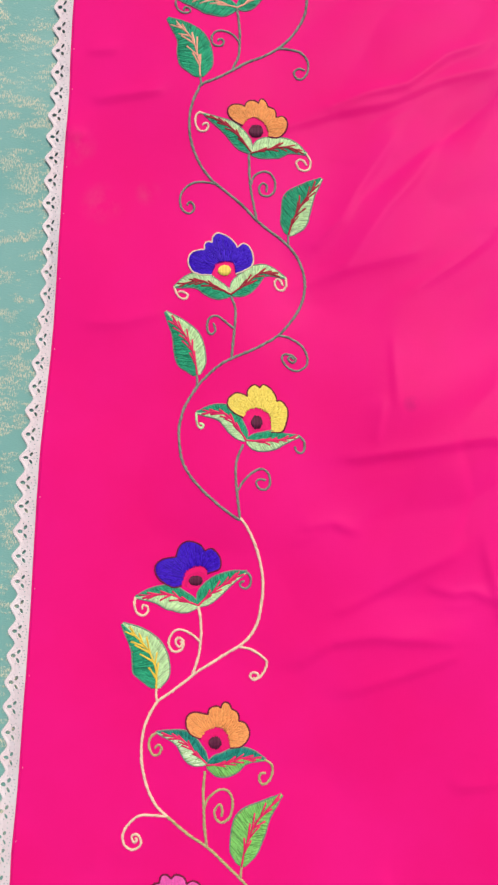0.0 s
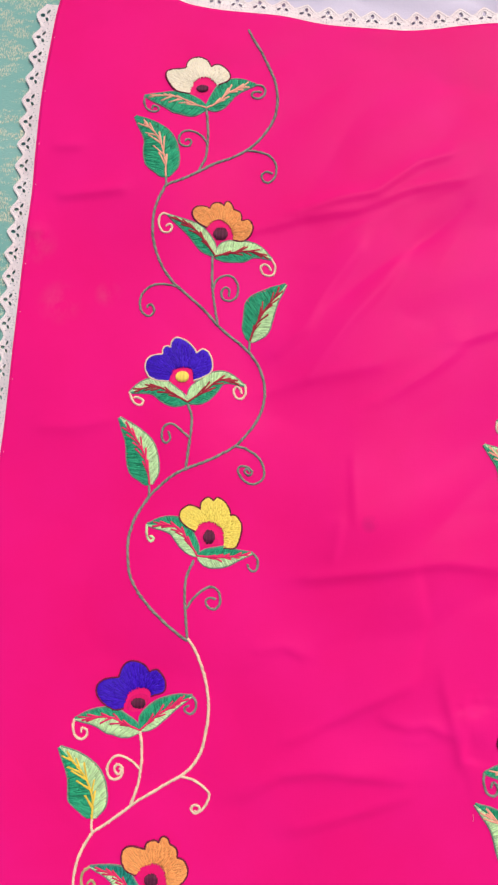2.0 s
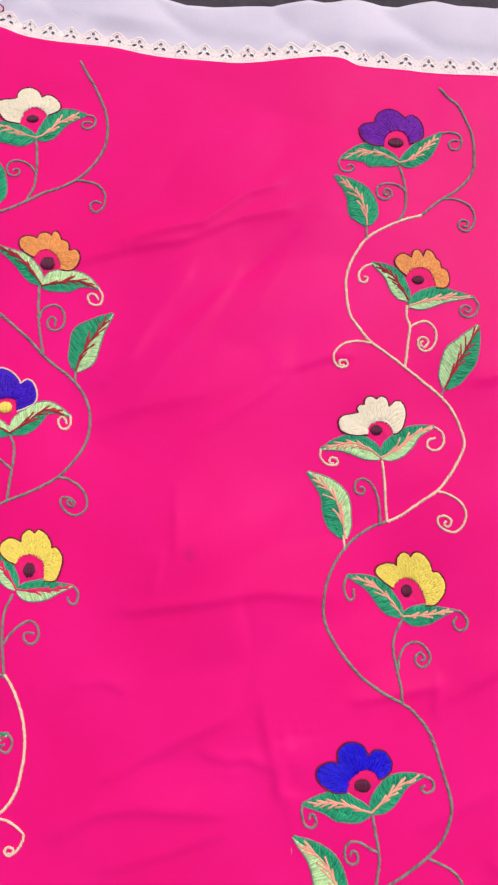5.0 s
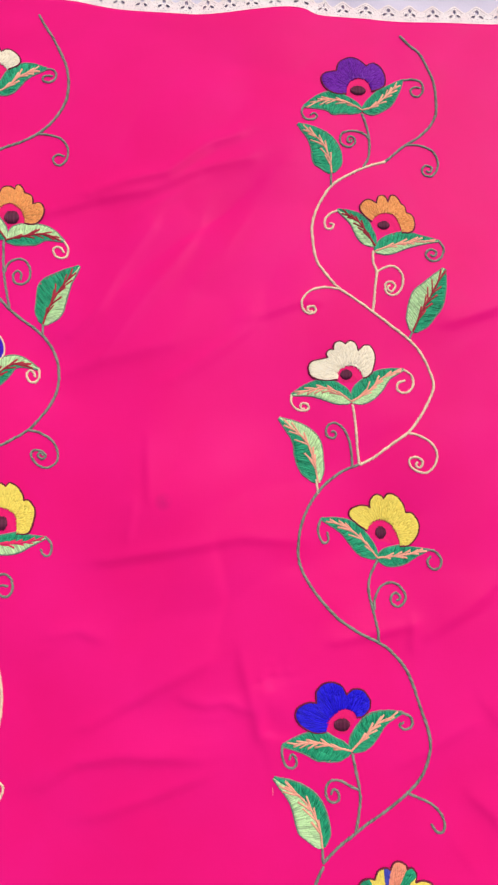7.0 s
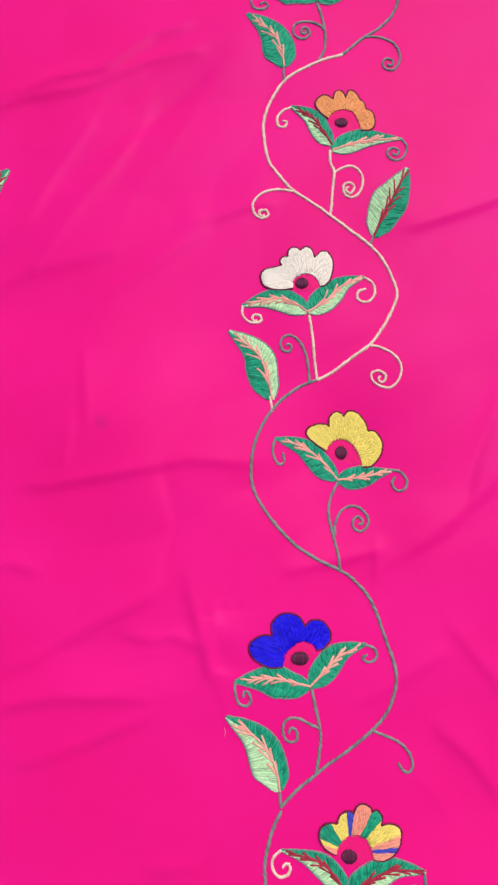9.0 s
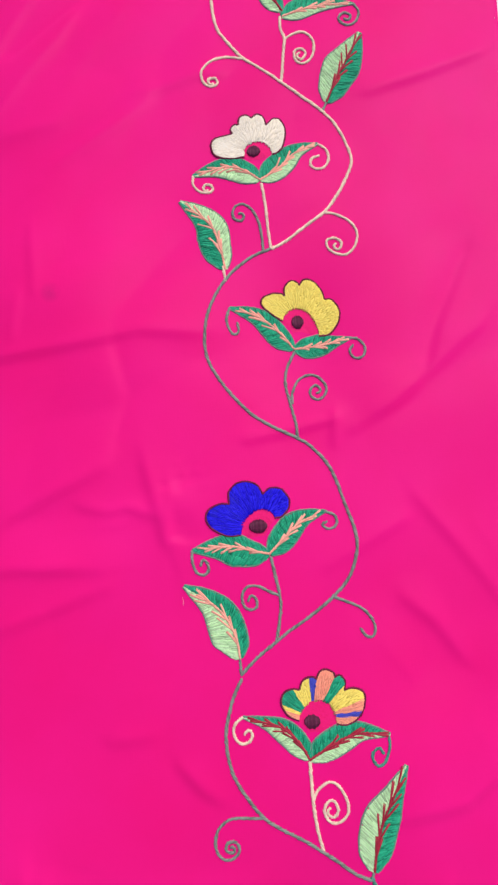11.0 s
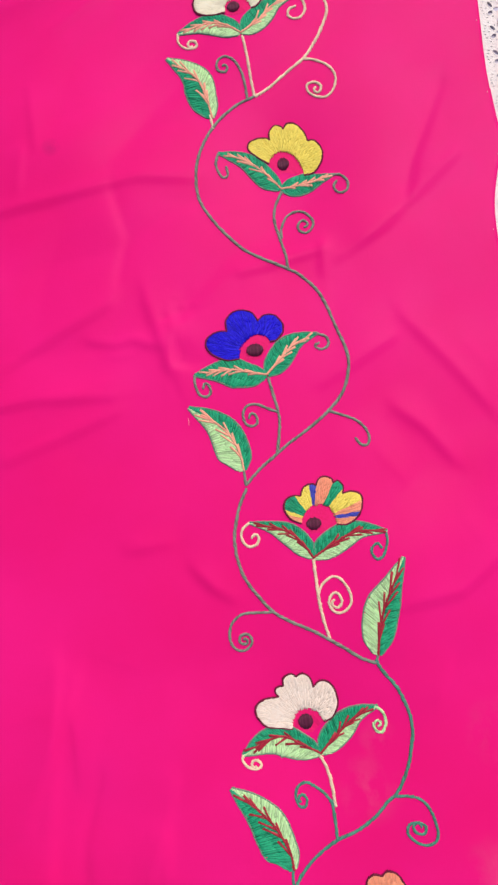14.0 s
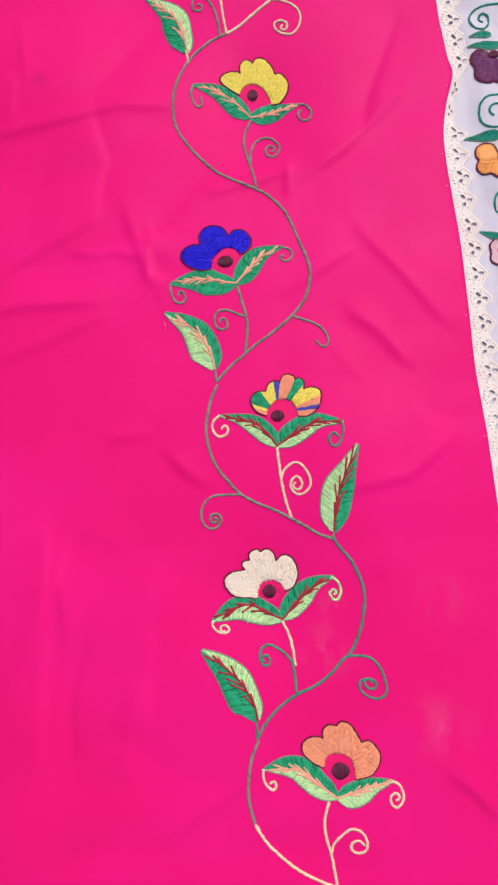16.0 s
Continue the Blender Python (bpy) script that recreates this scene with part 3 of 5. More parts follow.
# ---------------------------------------------------------------- the embroidered pink cloth
LEFT = ((-760, -640, -440, -420, -359, -295, -247, -197, -146, -87, -22, 14, 89, 140, 160), (-150, -146, -139.5, -138.7, -134.7, -132.2, -130.6, -128.5, -124.4, -120.7, -118.7, -116.7, -114.5, -109.5, -105.5))
RIGHT = ((-760, -640, -448, -404, -365, -336, -296, -270, -245, -229, -212, -194, -183, -165, -146, 0, 126), (320, 318.5, 317, 317, 316.2, 317.2, 318.6, 318, 317.2, 318.2, 322.5, 329, 327.5, 326.6, 326.4, 333, 340))
TOP = ((-105.5, -68, -42, -24, -2.6, 30, 55, 83, 114, 146, 167, 179, 188, 216, 236, 301, 340), (159.5, 158.6, 157, 151, 147.4, 144, 139, 135.6, 133.6, 137, 138.6, 137.2, 133, 131, 129.2, 127, 126))


def pink_cloth():
    nx, ny = 300, 580
    u, v = np.meshgrid(np.linspace(0, 1, nx + 1), np.linspace(0, 1, ny + 1))
    x = -106 + u * 446
    for _ in range(4):
        y = -720 + v * (np.interp(x, *TOP) + 720)
        a, b = np.interp(y, *LEFT), np.interp(y, *RIGHT)
        x = a + u * (b - a)
    z = pink_height(x, y)
    faces = [(j * (nx + 1) + i, j * (nx + 1) + i + 1, (j + 1) * (nx + 1) + i + 1, (j + 1) * (nx + 1) + i) for j in range(ny) for i in range(nx)]
    ob = mesh_object("embroidered_cloth", list(zip(x.ravel(), y.ravel(), z.ravel())), faces, "pink_cotton")
    s = ob.modifiers.new("thickness", "SOLIDIFY")
    s.thickness, s.offset = 0.5 * MM, -1
    return tagged(ob, "hot pink cotton cloth embroidered with flowering vines, lace-edged", "cloth")


cloth = pink_cloth()


def hem(points):
    """The rolled hem along one side."""
    path = spline(points, 3.0)
    nor = normals(path)
    verts, faces = [], []
    z = pink_height(path[:, 0], path[:, 1])
    for i, (p, m) in enumerate(zip(path, nor)):
        for k in range(6):
            a = 2 * math.pi * k / 6
            q = p + m * 0.5 * math.cos(a)
            verts.append((*q, z[i] - 0.3 + 0.4 * math.sin(a)))
        if i:
            faces += [(6 * (i - 1) + k, 6 * (i - 1) + (k + 1) % 6, 6 * i + (k + 1) % 6, 6 * i + k) for k in range(6)]
    return mesh_object("hem", verts, faces, "pink_cotton", cloth, "rolled pink hem")


def scallop(u):
    """The outer edge of one scallop, out from the seam: a blunt tip with slightly hollow flanks."""
    peak = 1 - np.abs(2 * u - 1)
    return 9.0 + 4.1 * (0.4 * peak + 0.6 * (0.5 - 0.5 * np.cos(math.pi * peak)))


def oval(hole, grow, count):
    """Points round an eyelet: its centre, half-axes and turn in degrees."""
    cx, cy, rx, ry, turn = hole
    c, d = math.cos(radians(turn)), math.sin(radians(turn))
    ring = [(grow * rx * math.cos(2 * math.pi * k / count), grow * ry * math.sin(2 * math.pi * k / count)) for k in range(count)]
    return [(cx + c * a - d * b, cy + d * a + c * b) for a, b in ring]


def lace_unit():
    """One scallop of eyelet lace, in lengths along (0..1) and out from the edge (mm): triangles and the rims of its eyelets."""
    bm = bmesh.new()

    def loop(pts):
        vs = [bm.verts.new((x, y, 0)) for x, y in pts]
        for a, b in zip(vs, vs[1:] + vs[:1]):
            bm.edges.new((a, b))

    outer = []
    for k in range(25):
        u = k / 24
        outer.append((u * 12.0, scallop(u) + (0.4 if k % 2 else 0) * (0 < k < 24)))
    inner = [(12.0 * (1 - k / 8), -1.6) for k in range(9)]
    sides = [0.4, 2.4, 4.4, 6.4]
    loop(outer + [(12.0, d) for d in sides[::-1]] + inner + [(0.0, d) for d in sides])
    holes = [(6.0, 9.4, 1.0, 1.5, 0), (3.95, 6.3, 0.9, 1.45, -42), (8.05, 6.3, 0.9, 1.45, 42), (6.0, 4.3, 0.3, 0.4, 0), (2.3, 7.6, 0.3, 0.4, 0), (9.7, 7.6, 0.3, 0.4, 0),
             (3.0, 3.0, 0.22, 0.6, 0), (9.0, 3.0, 0.22, 0.6, 0), (6.0, 11.4, 0.3, 0.3, 0), (1.2, 4.6, 0.25, 0.45, 0), (10.8, 4.6, 0.25, 0.45, 0),
             (4.6, 2.4, 0.22, 0.55, 20), (7.4, 2.4, 0.22, 0.55, -20), (6.0, 2.0, 0.22, 0.6, 0)]
    for hole in holes:
        loop(oval(hole, 1.0, 10 if hole[2] > 0.5 else 6))
    bmesh.ops.triangle_fill(bm, edges=bm.edges[:], use_beauty=True)
    bm.verts.index_update()
    verts = np.array([(v.co.x / 12.0, v.co.y) for v in bm.verts])
    faces = [tuple(v.index for v in f.verts) for f in bm.faces]
    bm.free()
    return verts, faces, holes[:3]


LACE = lace_unit()
LACE_EDGE = np.array([(k / 24, scallop(k / 24)) for k in range(25)])


def lace(points, side, wide, tip, label):
    """A run of scalloped eyelet lace sewn along an edge; wide(x, y) scales its depth; one scallop has its tip beside the point tip."""
    uv, tri, eyelets = LACE
    path = spline(points, 0.5)
    nor = side * normals(np.stack([np.convolve(np.pad(path[:, k], 12, "edge"), np.ones(25) / 25, "valid") for k in (0, 1)], 1))
    total = (len(path) - 1) * 0.5
    pitch = 14.4
    first = (np.argmin(np.hypot(*(path - np.array(tip)).T)) * 0.5 / pitch - 0.5) % 1.0
    count = int(total / pitch - first)
    shift = np.array([(rnd.uniform(-0.55, 0.55), rnd.uniform(-0.5, 0.5)) for _ in range(60)])
    verts, faces, welded = [], [], {}

    def put(s, d):
        i = s / total * (len(path) - 1)
        p = np.stack([np.interp(i, np.arange(len(path)), path[:, k]) for k in (0, 1)], 1)
        m = np.stack([np.interp(i, np.arange(len(path)), nor[:, k]) for k in (0, 1)], 1)
        w = wide(p[:, 0], p[:, 1])
        # hand-sewn cotton: the band puckers and leans a little
        j = (s / 9.0) % 59
        slip = np.interp(j, np.arange(60), shift[:, 0]) * np.clip(d / 8, 0, 1)
        along_edge = np.stack([m[:, 1], -m[:, 0]], 1)
        q = p + m * (d * w + np.interp(j, np.arange(60), shift[:, 1]) * np.clip(d / 8, 0, 1) * np.minimum(w, 1))[:, None] + along_edge * slip[:, None]
        top = pink_height(p[:, 0], p[:, 1]) - 0.9
        h = top + (np.minimum(top, -3.3) - top) * np.clip(d / 8, 0, 1) + 0.12 * np.sin(s / 5.1 + d / 4) * np.clip(d / 8, 0, 1) + 0.25 * np.sin(s / 23) * np.clip(d / 8, 0, 1)
        return q, h

    for k in range(count):
        swell = lambda at: 1 + 0.05 * np.sin(at / 31.0)
        s0 = (k + first + uv[:, 0]) * pitch
        q, h = put(s0, uv[:, 1] * swell(s0))
        ids = []
        for (u, d), a, b in zip(uv, q, h):
            key = (k + round(u), round(d, 3)) if u < 1e-4 or u > 1 - 1e-4 else (k, u, d)
            if key not in welded:
                welded[key] = len(verts)
                verts.append((*a, b))
            ids.append(welded[key])
        faces += [tuple(ids[i] for i in f) for f in tri]
        # the corded edge of the scallop
        base = len(verts)
        s1 = (k + first + LACE_EDGE[:, 0]) * pitch
        for back, up in ((0.12, -0.05), (0.45, 0.08), (0.9, 0.1), (1.3, 0.01)):
            q, h = put(s1, (LACE_EDGE[:, 1] - back) * swell(s1))
            verts += [(*p, z + up) for p, z in zip(q, h)]
        m = len(s1)
        for r in range(3):
            faces += [(base + m * r + j, base + m * r + j + 1, base + m * r + m + j + 1, base + m * r + m + j) for j in range(m - 1)]
        # raised buttonhole rims round the eyelets
        for hole in eyelets:
            base = len(verts)
            for grow, up in ((1.02, -0.1), (1.12, 0.05), (1.3, 0.07), (1.5, 0.01)):
                ring = np.array(oval(hole, grow, 12))
                s1 = (k + first + ring[:, 0] / 12.0) * pitch
                q, h = put(s1, ring[:, 1] * swell(s1))
                verts += [(*p, z + up) for p, z in zip(q, h)]
            for r in range(3):
                faces += [(base + 12 * r + j, base + 12 * r + (j + 1) % 12, base + 12 * r + 12 + (j + 1) % 12, base + 12 * r + 12 + j) for j in range(12)]
    ob = mesh_object("lace_trim", verts, faces, "lace_cotton", cloth, label)
    ob.data.polygons.foreach_set("use_smooth", [len(f) == 4 for f in faces])
    s = ob.modifiers.new("thickness", "SOLIDIFY")
    s.thickness, s.offset = 0.25 * MM, -1
    return ob


left_line = [(x, y) for y, x in zip(*LEFT)][1:]
top_line = list(zip(*TOP))
right_line = [(x, y) for y, x in zip(*RIGHT)][1:]
for line in (left_line, top_line, right_line):
    hem(line)
lace(left_line, 1, lambda x, y: 1.0 + 0.08 * np.sin(y / 60), (-118, 0), "white scalloped eyelet lace trim")
lace(top_line, 1, lambda x, y: 1.12 + 0.0 * x, (61, 140), "white scalloped eyelet lace trim")
lace(right_line, -1, lambda x, y: 1.24 - 0.78 * np.exp(-(((y + 206) / 17) ** 4)), (317, -242), "white scalloped eyelet lace trim, folded over in one place")

# ---------------------------------------------------------------- embroidery on the pink cloth
flower_parent = cloth
vine_left = cord("vine", cloth, "sage", [(13, 133.8), (16.7, 126.4), (21.5, 118.6), (26.7, 107.8), (30.4, 98.2), (32, 86.7), (30.8, 76.1), (26.7, 67.7), (21.2, 60.1), (14, 53.6), (5.4, 48.4), (-5, 43.9), (-14.2, 38.3), (-23.7, 33.1), (-33.3, 28.8), (-35.9, 24.4), (-38.9, 17.6), (-40.7, 8.7), (-40.7, -1.9), (-38.7, -10.7), (-34.2, -21.3), (-27.8, -30.4), (-21.7, -36), (-13, -43.3), (-6, -49.8), (-0.7, -55.9), (6.2, -61.9), (13.8, -67.5), (20, -73.1)])
cord("vine_stem", vine_left, "sage", [(20, -73.1), (24.6, -79.6), (27.8, -87.8), (29, -96.5), (27.8, -105.3), (24.2, -114), (18.7, -121.7), (12.8, -128), (6.3, -132.2), (-3.5, -137.4), (-15, -142), (-23.1, -146.5), (-29.6, -152.3), (-35.3, -158.3), (-39.1, -164), (-43.7, -172.4), (-46.2, -183.9), (-45.7, -195.2), (-43.7, -204.2), (-38.7, -212.7), (-31.8, -220.5), (-23.4, -228.2), (-16.8, -233.3), (-10.2, -237.6)])
cord("vine_stem", vine_left, "cream", [(-9.9, -236.3), (-5.2, -243.4), (-0.8, -254.2), (2, -265.1), (2.9, -275.9), (1.6, -286.7), (-0.1, -295), (-3.7, -302.1), (-9.8, -308.3), (-17.5, -313), (-26.8, -318.7), (-35.4, -324), (-42.1, -329.2), (-49.7, -334.8), (-57.9, -340.3)])
cord("vine_stem", vine_left, "cream", [(-57.8, -340.3), (-62, -347.2), (-65.1, -355), (-66.6, -365.8), (-65.8, -376.5), (-63.1, -387.2), (-58.2, -396.3), (-51.5, -402.6)])
cord("vine_stem", vine_left, "olive", [(-51.5, -402.6), (-40.6, -411.2), (-29.5, -418.6), (-20.1, -426.6), (-10.6, -434.8), (-6, -439.7), (-1.3, -445.6)])
white_flower = flower("ivory", "maroon", "plum", (-14.5, 93.3), (3.5, 2.5),
    [(-22.2, 89.5), (-20, 97.4), (-16.5, 100.3), (-11.9, 101.2), (-7.9, 98.5), (-5.4, 95.5)],
    [[(-22.2, 89.5), (-28.6, 90.5), (-31.8, 92.3), (-35.5, 97), (-37.5, 101.7), (-36.6, 104.9), (-32.4, 106.2), (-27.4, 106.7), (-25.3, 107.5)],
     [(-25.3, 107.5), (-24, 111.9), (-20.5, 114.3), (-15.9, 114.4), (-11.9, 112.1), (-9.6, 108.2)],
     [(-9.6, 108.2), (-7.2, 109.8), (-3.6, 109.5), (0.4, 106.4), (2.3, 102.6), (1.3, 99.1), (-4.7, 95.9)]])
leaf("sepal_leaf", white_flower, "green", "green", "salmon", [(-11.6, 80.2), (-19.5, 82.6), (-30.9, 86.8), (-49.7, 87.5)], (7.7, 9.1, 5.2), (4.2, 3.5, 1.7))
leaf("sepal_leaf", white_flower, "green", "green", "salmon", [(-11.6, 80.2), (-5.4, 83.5), (3.6, 91.8), (18.4, 96.6)], (5.6, 7.3, 5.6), (4.5, 3.8, 1.7))
cord("tendril", white_flower, "sage", [(-49.7, 87.5), (-49.8, 82.4), (-47.8, 78.1), (-44.2, 76.2), (-40.7, 77.1), (-41.2, 79.4), (-44, 80.1), (-44.6, 78.2)])
cord("tendril", white_flower, "sage", [(18.4, 96.6), (21.9, 96.2), (24.1, 93.9), (23.8, 90.1), (20.7, 87.4), (17.1, 88.1), (16, 90.4), (18.5, 92), (22, 91.6)])
cord("flower_stem", white_flower, "sage", [(-11.6, 79.4), (-10.2, 68.7), (-9.9, 59.2), (-10.7, 47.8), (-13.3, 41.7), (-14.2, 38.3)])
cord("tendril", vine_left, "sage", [(-10.6, 57.6), (-13.9, 61.7), (-18.8, 64.1), (-23.7, 64.3), (-26.8, 61.4), (-27.3, 57.6), (-25.2, 54.7), (-21.3, 54.5), (-19.7, 57.2), (-21.5, 59), (-23.5, 57.8)])
leaf("embroidered_leaf", cloth, "green", "green", "salmon", [(-34.2, 33.9), (-35.2, 44.9), (-40.3, 59.8), (-54.6, 73)], (10.6, 9.5, 4.9), (7.7, 7.7, 4.2))
cord("petiole", vine_left, "sage", [(-34.2, 33.9), (-33.6, 28.4)])
cord("tendril", vine_left, "sage", [(14, 53.6), (21, 52.6), (27.4, 50.5), (31.6, 45.3), (32.4, 39.8), (30.8, 35), (27.3, 32.7), (24.2, 34.5), (23.7, 37.8), (26.8, 39.7), (30, 38.6)])
cord("tendril", vine_left, "sage", [(-23.5, -33.9), (-29.7, -32.6), (-36.6, -32.3), (-42.4, -34.9), (-46, -39.9), (-46.4, -46.4), (-44.1, -50.6), (-40.3, -52), (-38, -49.1), (-38.9, -45.6), (-41.3, -44.9), (-42.2, -46.7)])
orange_flower = flower("apricot", "maroon", "plum", (-0.1, -0.2), (4.2, 4.2),
    [(-8.4, 3.4), (-5.7, 6.7), (-0.6, 8.3), (3.9, 5.6), (6.8, 1.1), (7.6, -3.9)],
    [[(-8.4, 3.4), (-13.7, 6.1), (-16.9, 9.9), (-17, 13.8), (-13.9, 16.1), (-9.4, 16.2), (-7, 14.9)],
     [(-7, 14.9), (-5.7, 17.8), (-2.6, 19), (0.2, 18.4), (1.3, 17)],
     [(1.3, 17), (2.6, 19.6), (4.7, 19.7), (6.4, 17.6), (7.2, 15.1)],
     [(7.2, 15.1), (10.7, 13.7), (12.1, 11.3), (12.2, 8.1)],
     [(12.2, 8.1), (16.7, 8.5), (19.2, 4.3), (17.9, -0.7), (13.5, -4.4), (7.6, -3.9)]])
leaf("sepal_leaf", orange_flower, "green", "pale_green", "brick", [(-3.2, -13.5), (-8.9, -5.8), (-16, 2.1), (-31.7, 10.2)], (4.8, 4.8, 2.8), (4.2, 3.5, 1.7))
leaf("sepal_leaf", orange_flower, "pale_green", "green", "brick", [(-3.2, -14.2), (6.8, -12.1), (18.8, -10.9), (30.9, -15.2)], (7, 5.6, 3.8), (4.5, 5.6, 2.1))
cord("tendril", orange_flower, "cream", [(-31.7, 10.2), (-35.2, 10.9), (-37.2, 7.7), (-36.7, 2.8), (-34.2, -0.4), (-30.7, 0), (-29.1, 2.9), (-30.5, 4.6), (-32.9, 3.5)])
cord("tendril", orange_flower, "cream", [(30.9, -15.2), (33.1, -19.4), (32.5, -24), (29.7, -25.4), (25.9, -24.1), (24.5, -20.3), (26.5, -18.5), (29.3, -19.5), (30.7, -21.9)])
cord("flower_stem", orange_flower, "sage", [(-4.5, -14.2), (-4.3, -24.2), (-3.7, -34.8), (-2, -45.4), (-0.1, -55.2)])
cord("tendril", vine_left, "sage", [(-3.3, -34.1), (-1.4, -29), (3.6, -26), (8.5, -27.2), (11.3, -32.1), (10.8, -38.5), (6.7, -41.5), (2.6, -40.2), (1.8, -35.7), (4.2, -33.4), (6.3, -35.1), (6, -38.7)])
leaf("embroidered_leaf", cloth, "green", "pale_green", "brick", [(19.2, -65.5), (23.1, -54.9), (29.7, -43.5), (40.1, -30.6)], (6.8, 10.9, 6.1), (7.5, 5.5, 2.4))
cord("petiole", vine_left, "sage", [(19.2, -65.5), (19, -72.5)])
violet_flower = flower("violet", "cream", "yellow", (-19.3, -88.4), (3.7, 3.4),
    [(-27.2, -91.3), (-24.4, -84.7), (-19.4, -82.9), (-14.4, -83.8), (-12.5, -90.6)],
    [[(-27.2, -91.3), (-33.3, -91.1), (-38.4, -89.1), (-41, -84.3), (-40.5, -79.1), (-37.2, -76.3), (-31.5, -75.2)],
     [(-31.5, -75.2), (-31.3, -72), (-29.3, -70.2), (-26.9, -70.9)],
     [(-26.9, -70.9), (-26.4, -67.4), (-23.5, -64.8), (-17.3, -67.1), (-13.1, -71.2), (-11.7, -73.9)],
     [(-11.7, -73.9), (-8.1, -71.3), (-4.3, -73.6), (-2.1, -79.4), (-3, -85), (-7.6, -88.3), (-12.5, -90.6)]])
leaf("sepal_leaf", violet_flower, "green", "pale_green", "brick", [(-15.5, -103.3), (-24.6, -98.8), (-34.8, -94.9), (-49.6, -98.5)], (6.1, 5.4, 2.4), (3.4, 4.7, 4.1))
leaf("sepal_leaf", violet_flower, "pale_green", "green", "brick", [(-15.5, -103.3), (-6.3, -96.5), (3.5, -89.2), (17.4, -92.4)], (6.1, 5.4, 3.4), (5.1, 4.1, 1))
cord("tendril", violet_flower, "cream", [(-49.6, -98.5), (-48.1, -102.2), (-46.3, -104.9), (-42.9, -105.9), (-41.3, -103.5), (-44, -101.5), (-46.8, -101.5)])
cord("tendril", violet_flower, "cream", [(17.4, -92.4), (17.8, -96.9), (15.5, -100.1), (12.1, -99.2), (10.7, -95.4), (12.3, -92.9), (14.7, -94.5), (15.5, -96.9)])
cord("flower_stem", violet_flower, "sage", [(-15.4, -104.4), (-12.9, -111.7), (-13, -120.2), (-14, -130.3), (-15.3, -142.7)])
cord("tendril", vine_left, "sage", [(-13.9, -123.9), (-17.9, -120.6), (-22.4, -117), (-26.4, -116.4), (-29.3, -119.5), (-29.5, -124.9), (-27.1, -127.5), (-24.8, -124.8), (-25.9, -120.8)])
cord("tendril", vine_left, "sage", [(12.8, -128), (19.5, -129.8), (26.3, -134.4), (29.7, -141.1), (29.1, -146.8), (23.9, -149.9), (18.6, -148), (14.9, -143.1), (15.8, -140), (19.8, -140), (23.1, -142.9), (20.9, -144.9), (18.5, -142.7)])
leaf("embroidered_leaf", cloth, "green", "pale_green", "raspberry", [(-35.6, -151.7), (-37.2, -142.4), (-42.1, -129.1), (-54.7, -113.5)], (9.4, 8.4, 4), (6, 6.7, 4))
cord("petiole", vine_left, "sage", [(-35.9, -151.7), (-35.7, -157.4), (-37.2, -161.7)])
yellow_flower = flower("yellow", "maroon", "plum", (-0.3, -180.3), (3.2, 4.2),
    [(-8.3, -177.5), (-5.8, -173.5), (-1.9, -172.1), (2.4, -172.7), (6.8, -175.9), (7.9, -181.1), (8, -186.3)],
    [[(-8.3, -177.5), (-14, -174.4), (-17.4, -170.2), (-16.9, -165.9), (-12.7, -162.8), (-8.7, -163.4), (-5.7, -165)],
     [(-5.7, -165), (-5.5, -161), (-2.3, -158), (0.4, -158.9), (1.4, -159.9)],
     [(1.4, -159.9), (3.7, -157.9), (7.7, -160.1), (10.7, -164.3), (11.5, -167.9)],
     [(11.5, -167.9), (14.4, -167.9), (17.8, -172.7), (17.6, -178.6), (14.8, -185.8), (8.3, -186.3)]])
leaf("sepal_leaf", yellow_flower, "pale_green", "green", "raspberry", [(-6.5, -191.1), (-12, -183.1), (-19.5, -175.1), (-36, -174.5)], (4.8, 5.2, 2.6), (3.9, 4.8, 3.9))
leaf("sepal_leaf", yellow_flower, "green", "pale_green", "raspberry", [(-6.5, -191.1), (2.9, -191.5), (14.3, -190.7), (24.7, -188.8)], (4.2, 5.2, 2.6), (5.2, 4.8, 1.9))
cord("tendril", yellow_flower, "pale_green", [(-36, -174.5), (-35.9, -178.7), (-35.1, -182), (-33, -183.9), (-31.8, -181.9), (-33.8, -180.7)])
cord("tendril", yellow_flower, "sage", [(24.7, -188.8), (27.4, -192), (27.4, -196.8), (25.5, -198.8), (22.9, -197.5), (21.9, -195)])
cord("flower_stem", yellow_flower, "sage", [(-8.4, -193.7), (-12, -202.5), (-12.7, -212.1), (-11.6, -224.7), (-10.3, -235.7)])
cord("tendril", vine_left, "sage", [(-11.4, -220), (-7.1, -213.8), (-1.4, -209), (2.7, -207.9), (6.4, -210.7), (7.2, -216.4), (4.7, -219.9), (1.1, -219.4), (-0.9, -215.9), (1.3, -214), (4.6, -214.5)])
violet_flower = flower("violet", "maroon", "plum", (-36, -272.3), (3.9, 2.9),
    [(-44.2, -275.3), (-42.2, -268.1), (-37.8, -264.8), (-33, -264.1), (-29.7, -266.1), (-29.3, -268.3)],
    [[(-44.2, -275.3), (-49.3, -276.1), (-55.9, -272.5), (-59.3, -267.9), (-59.2, -263.2), (-54.8, -260), (-47.7, -258.9)],
     [(-47.7, -258.9), (-45.4, -252.5), (-40.3, -249.8), (-34, -251.5), (-30.7, -255.2)],
     [(-30.7, -255.2), (-26.5, -254.1), (-22.5, -258.1), (-21.4, -262.7), (-23, -265.9), (-29.3, -268.3)]])
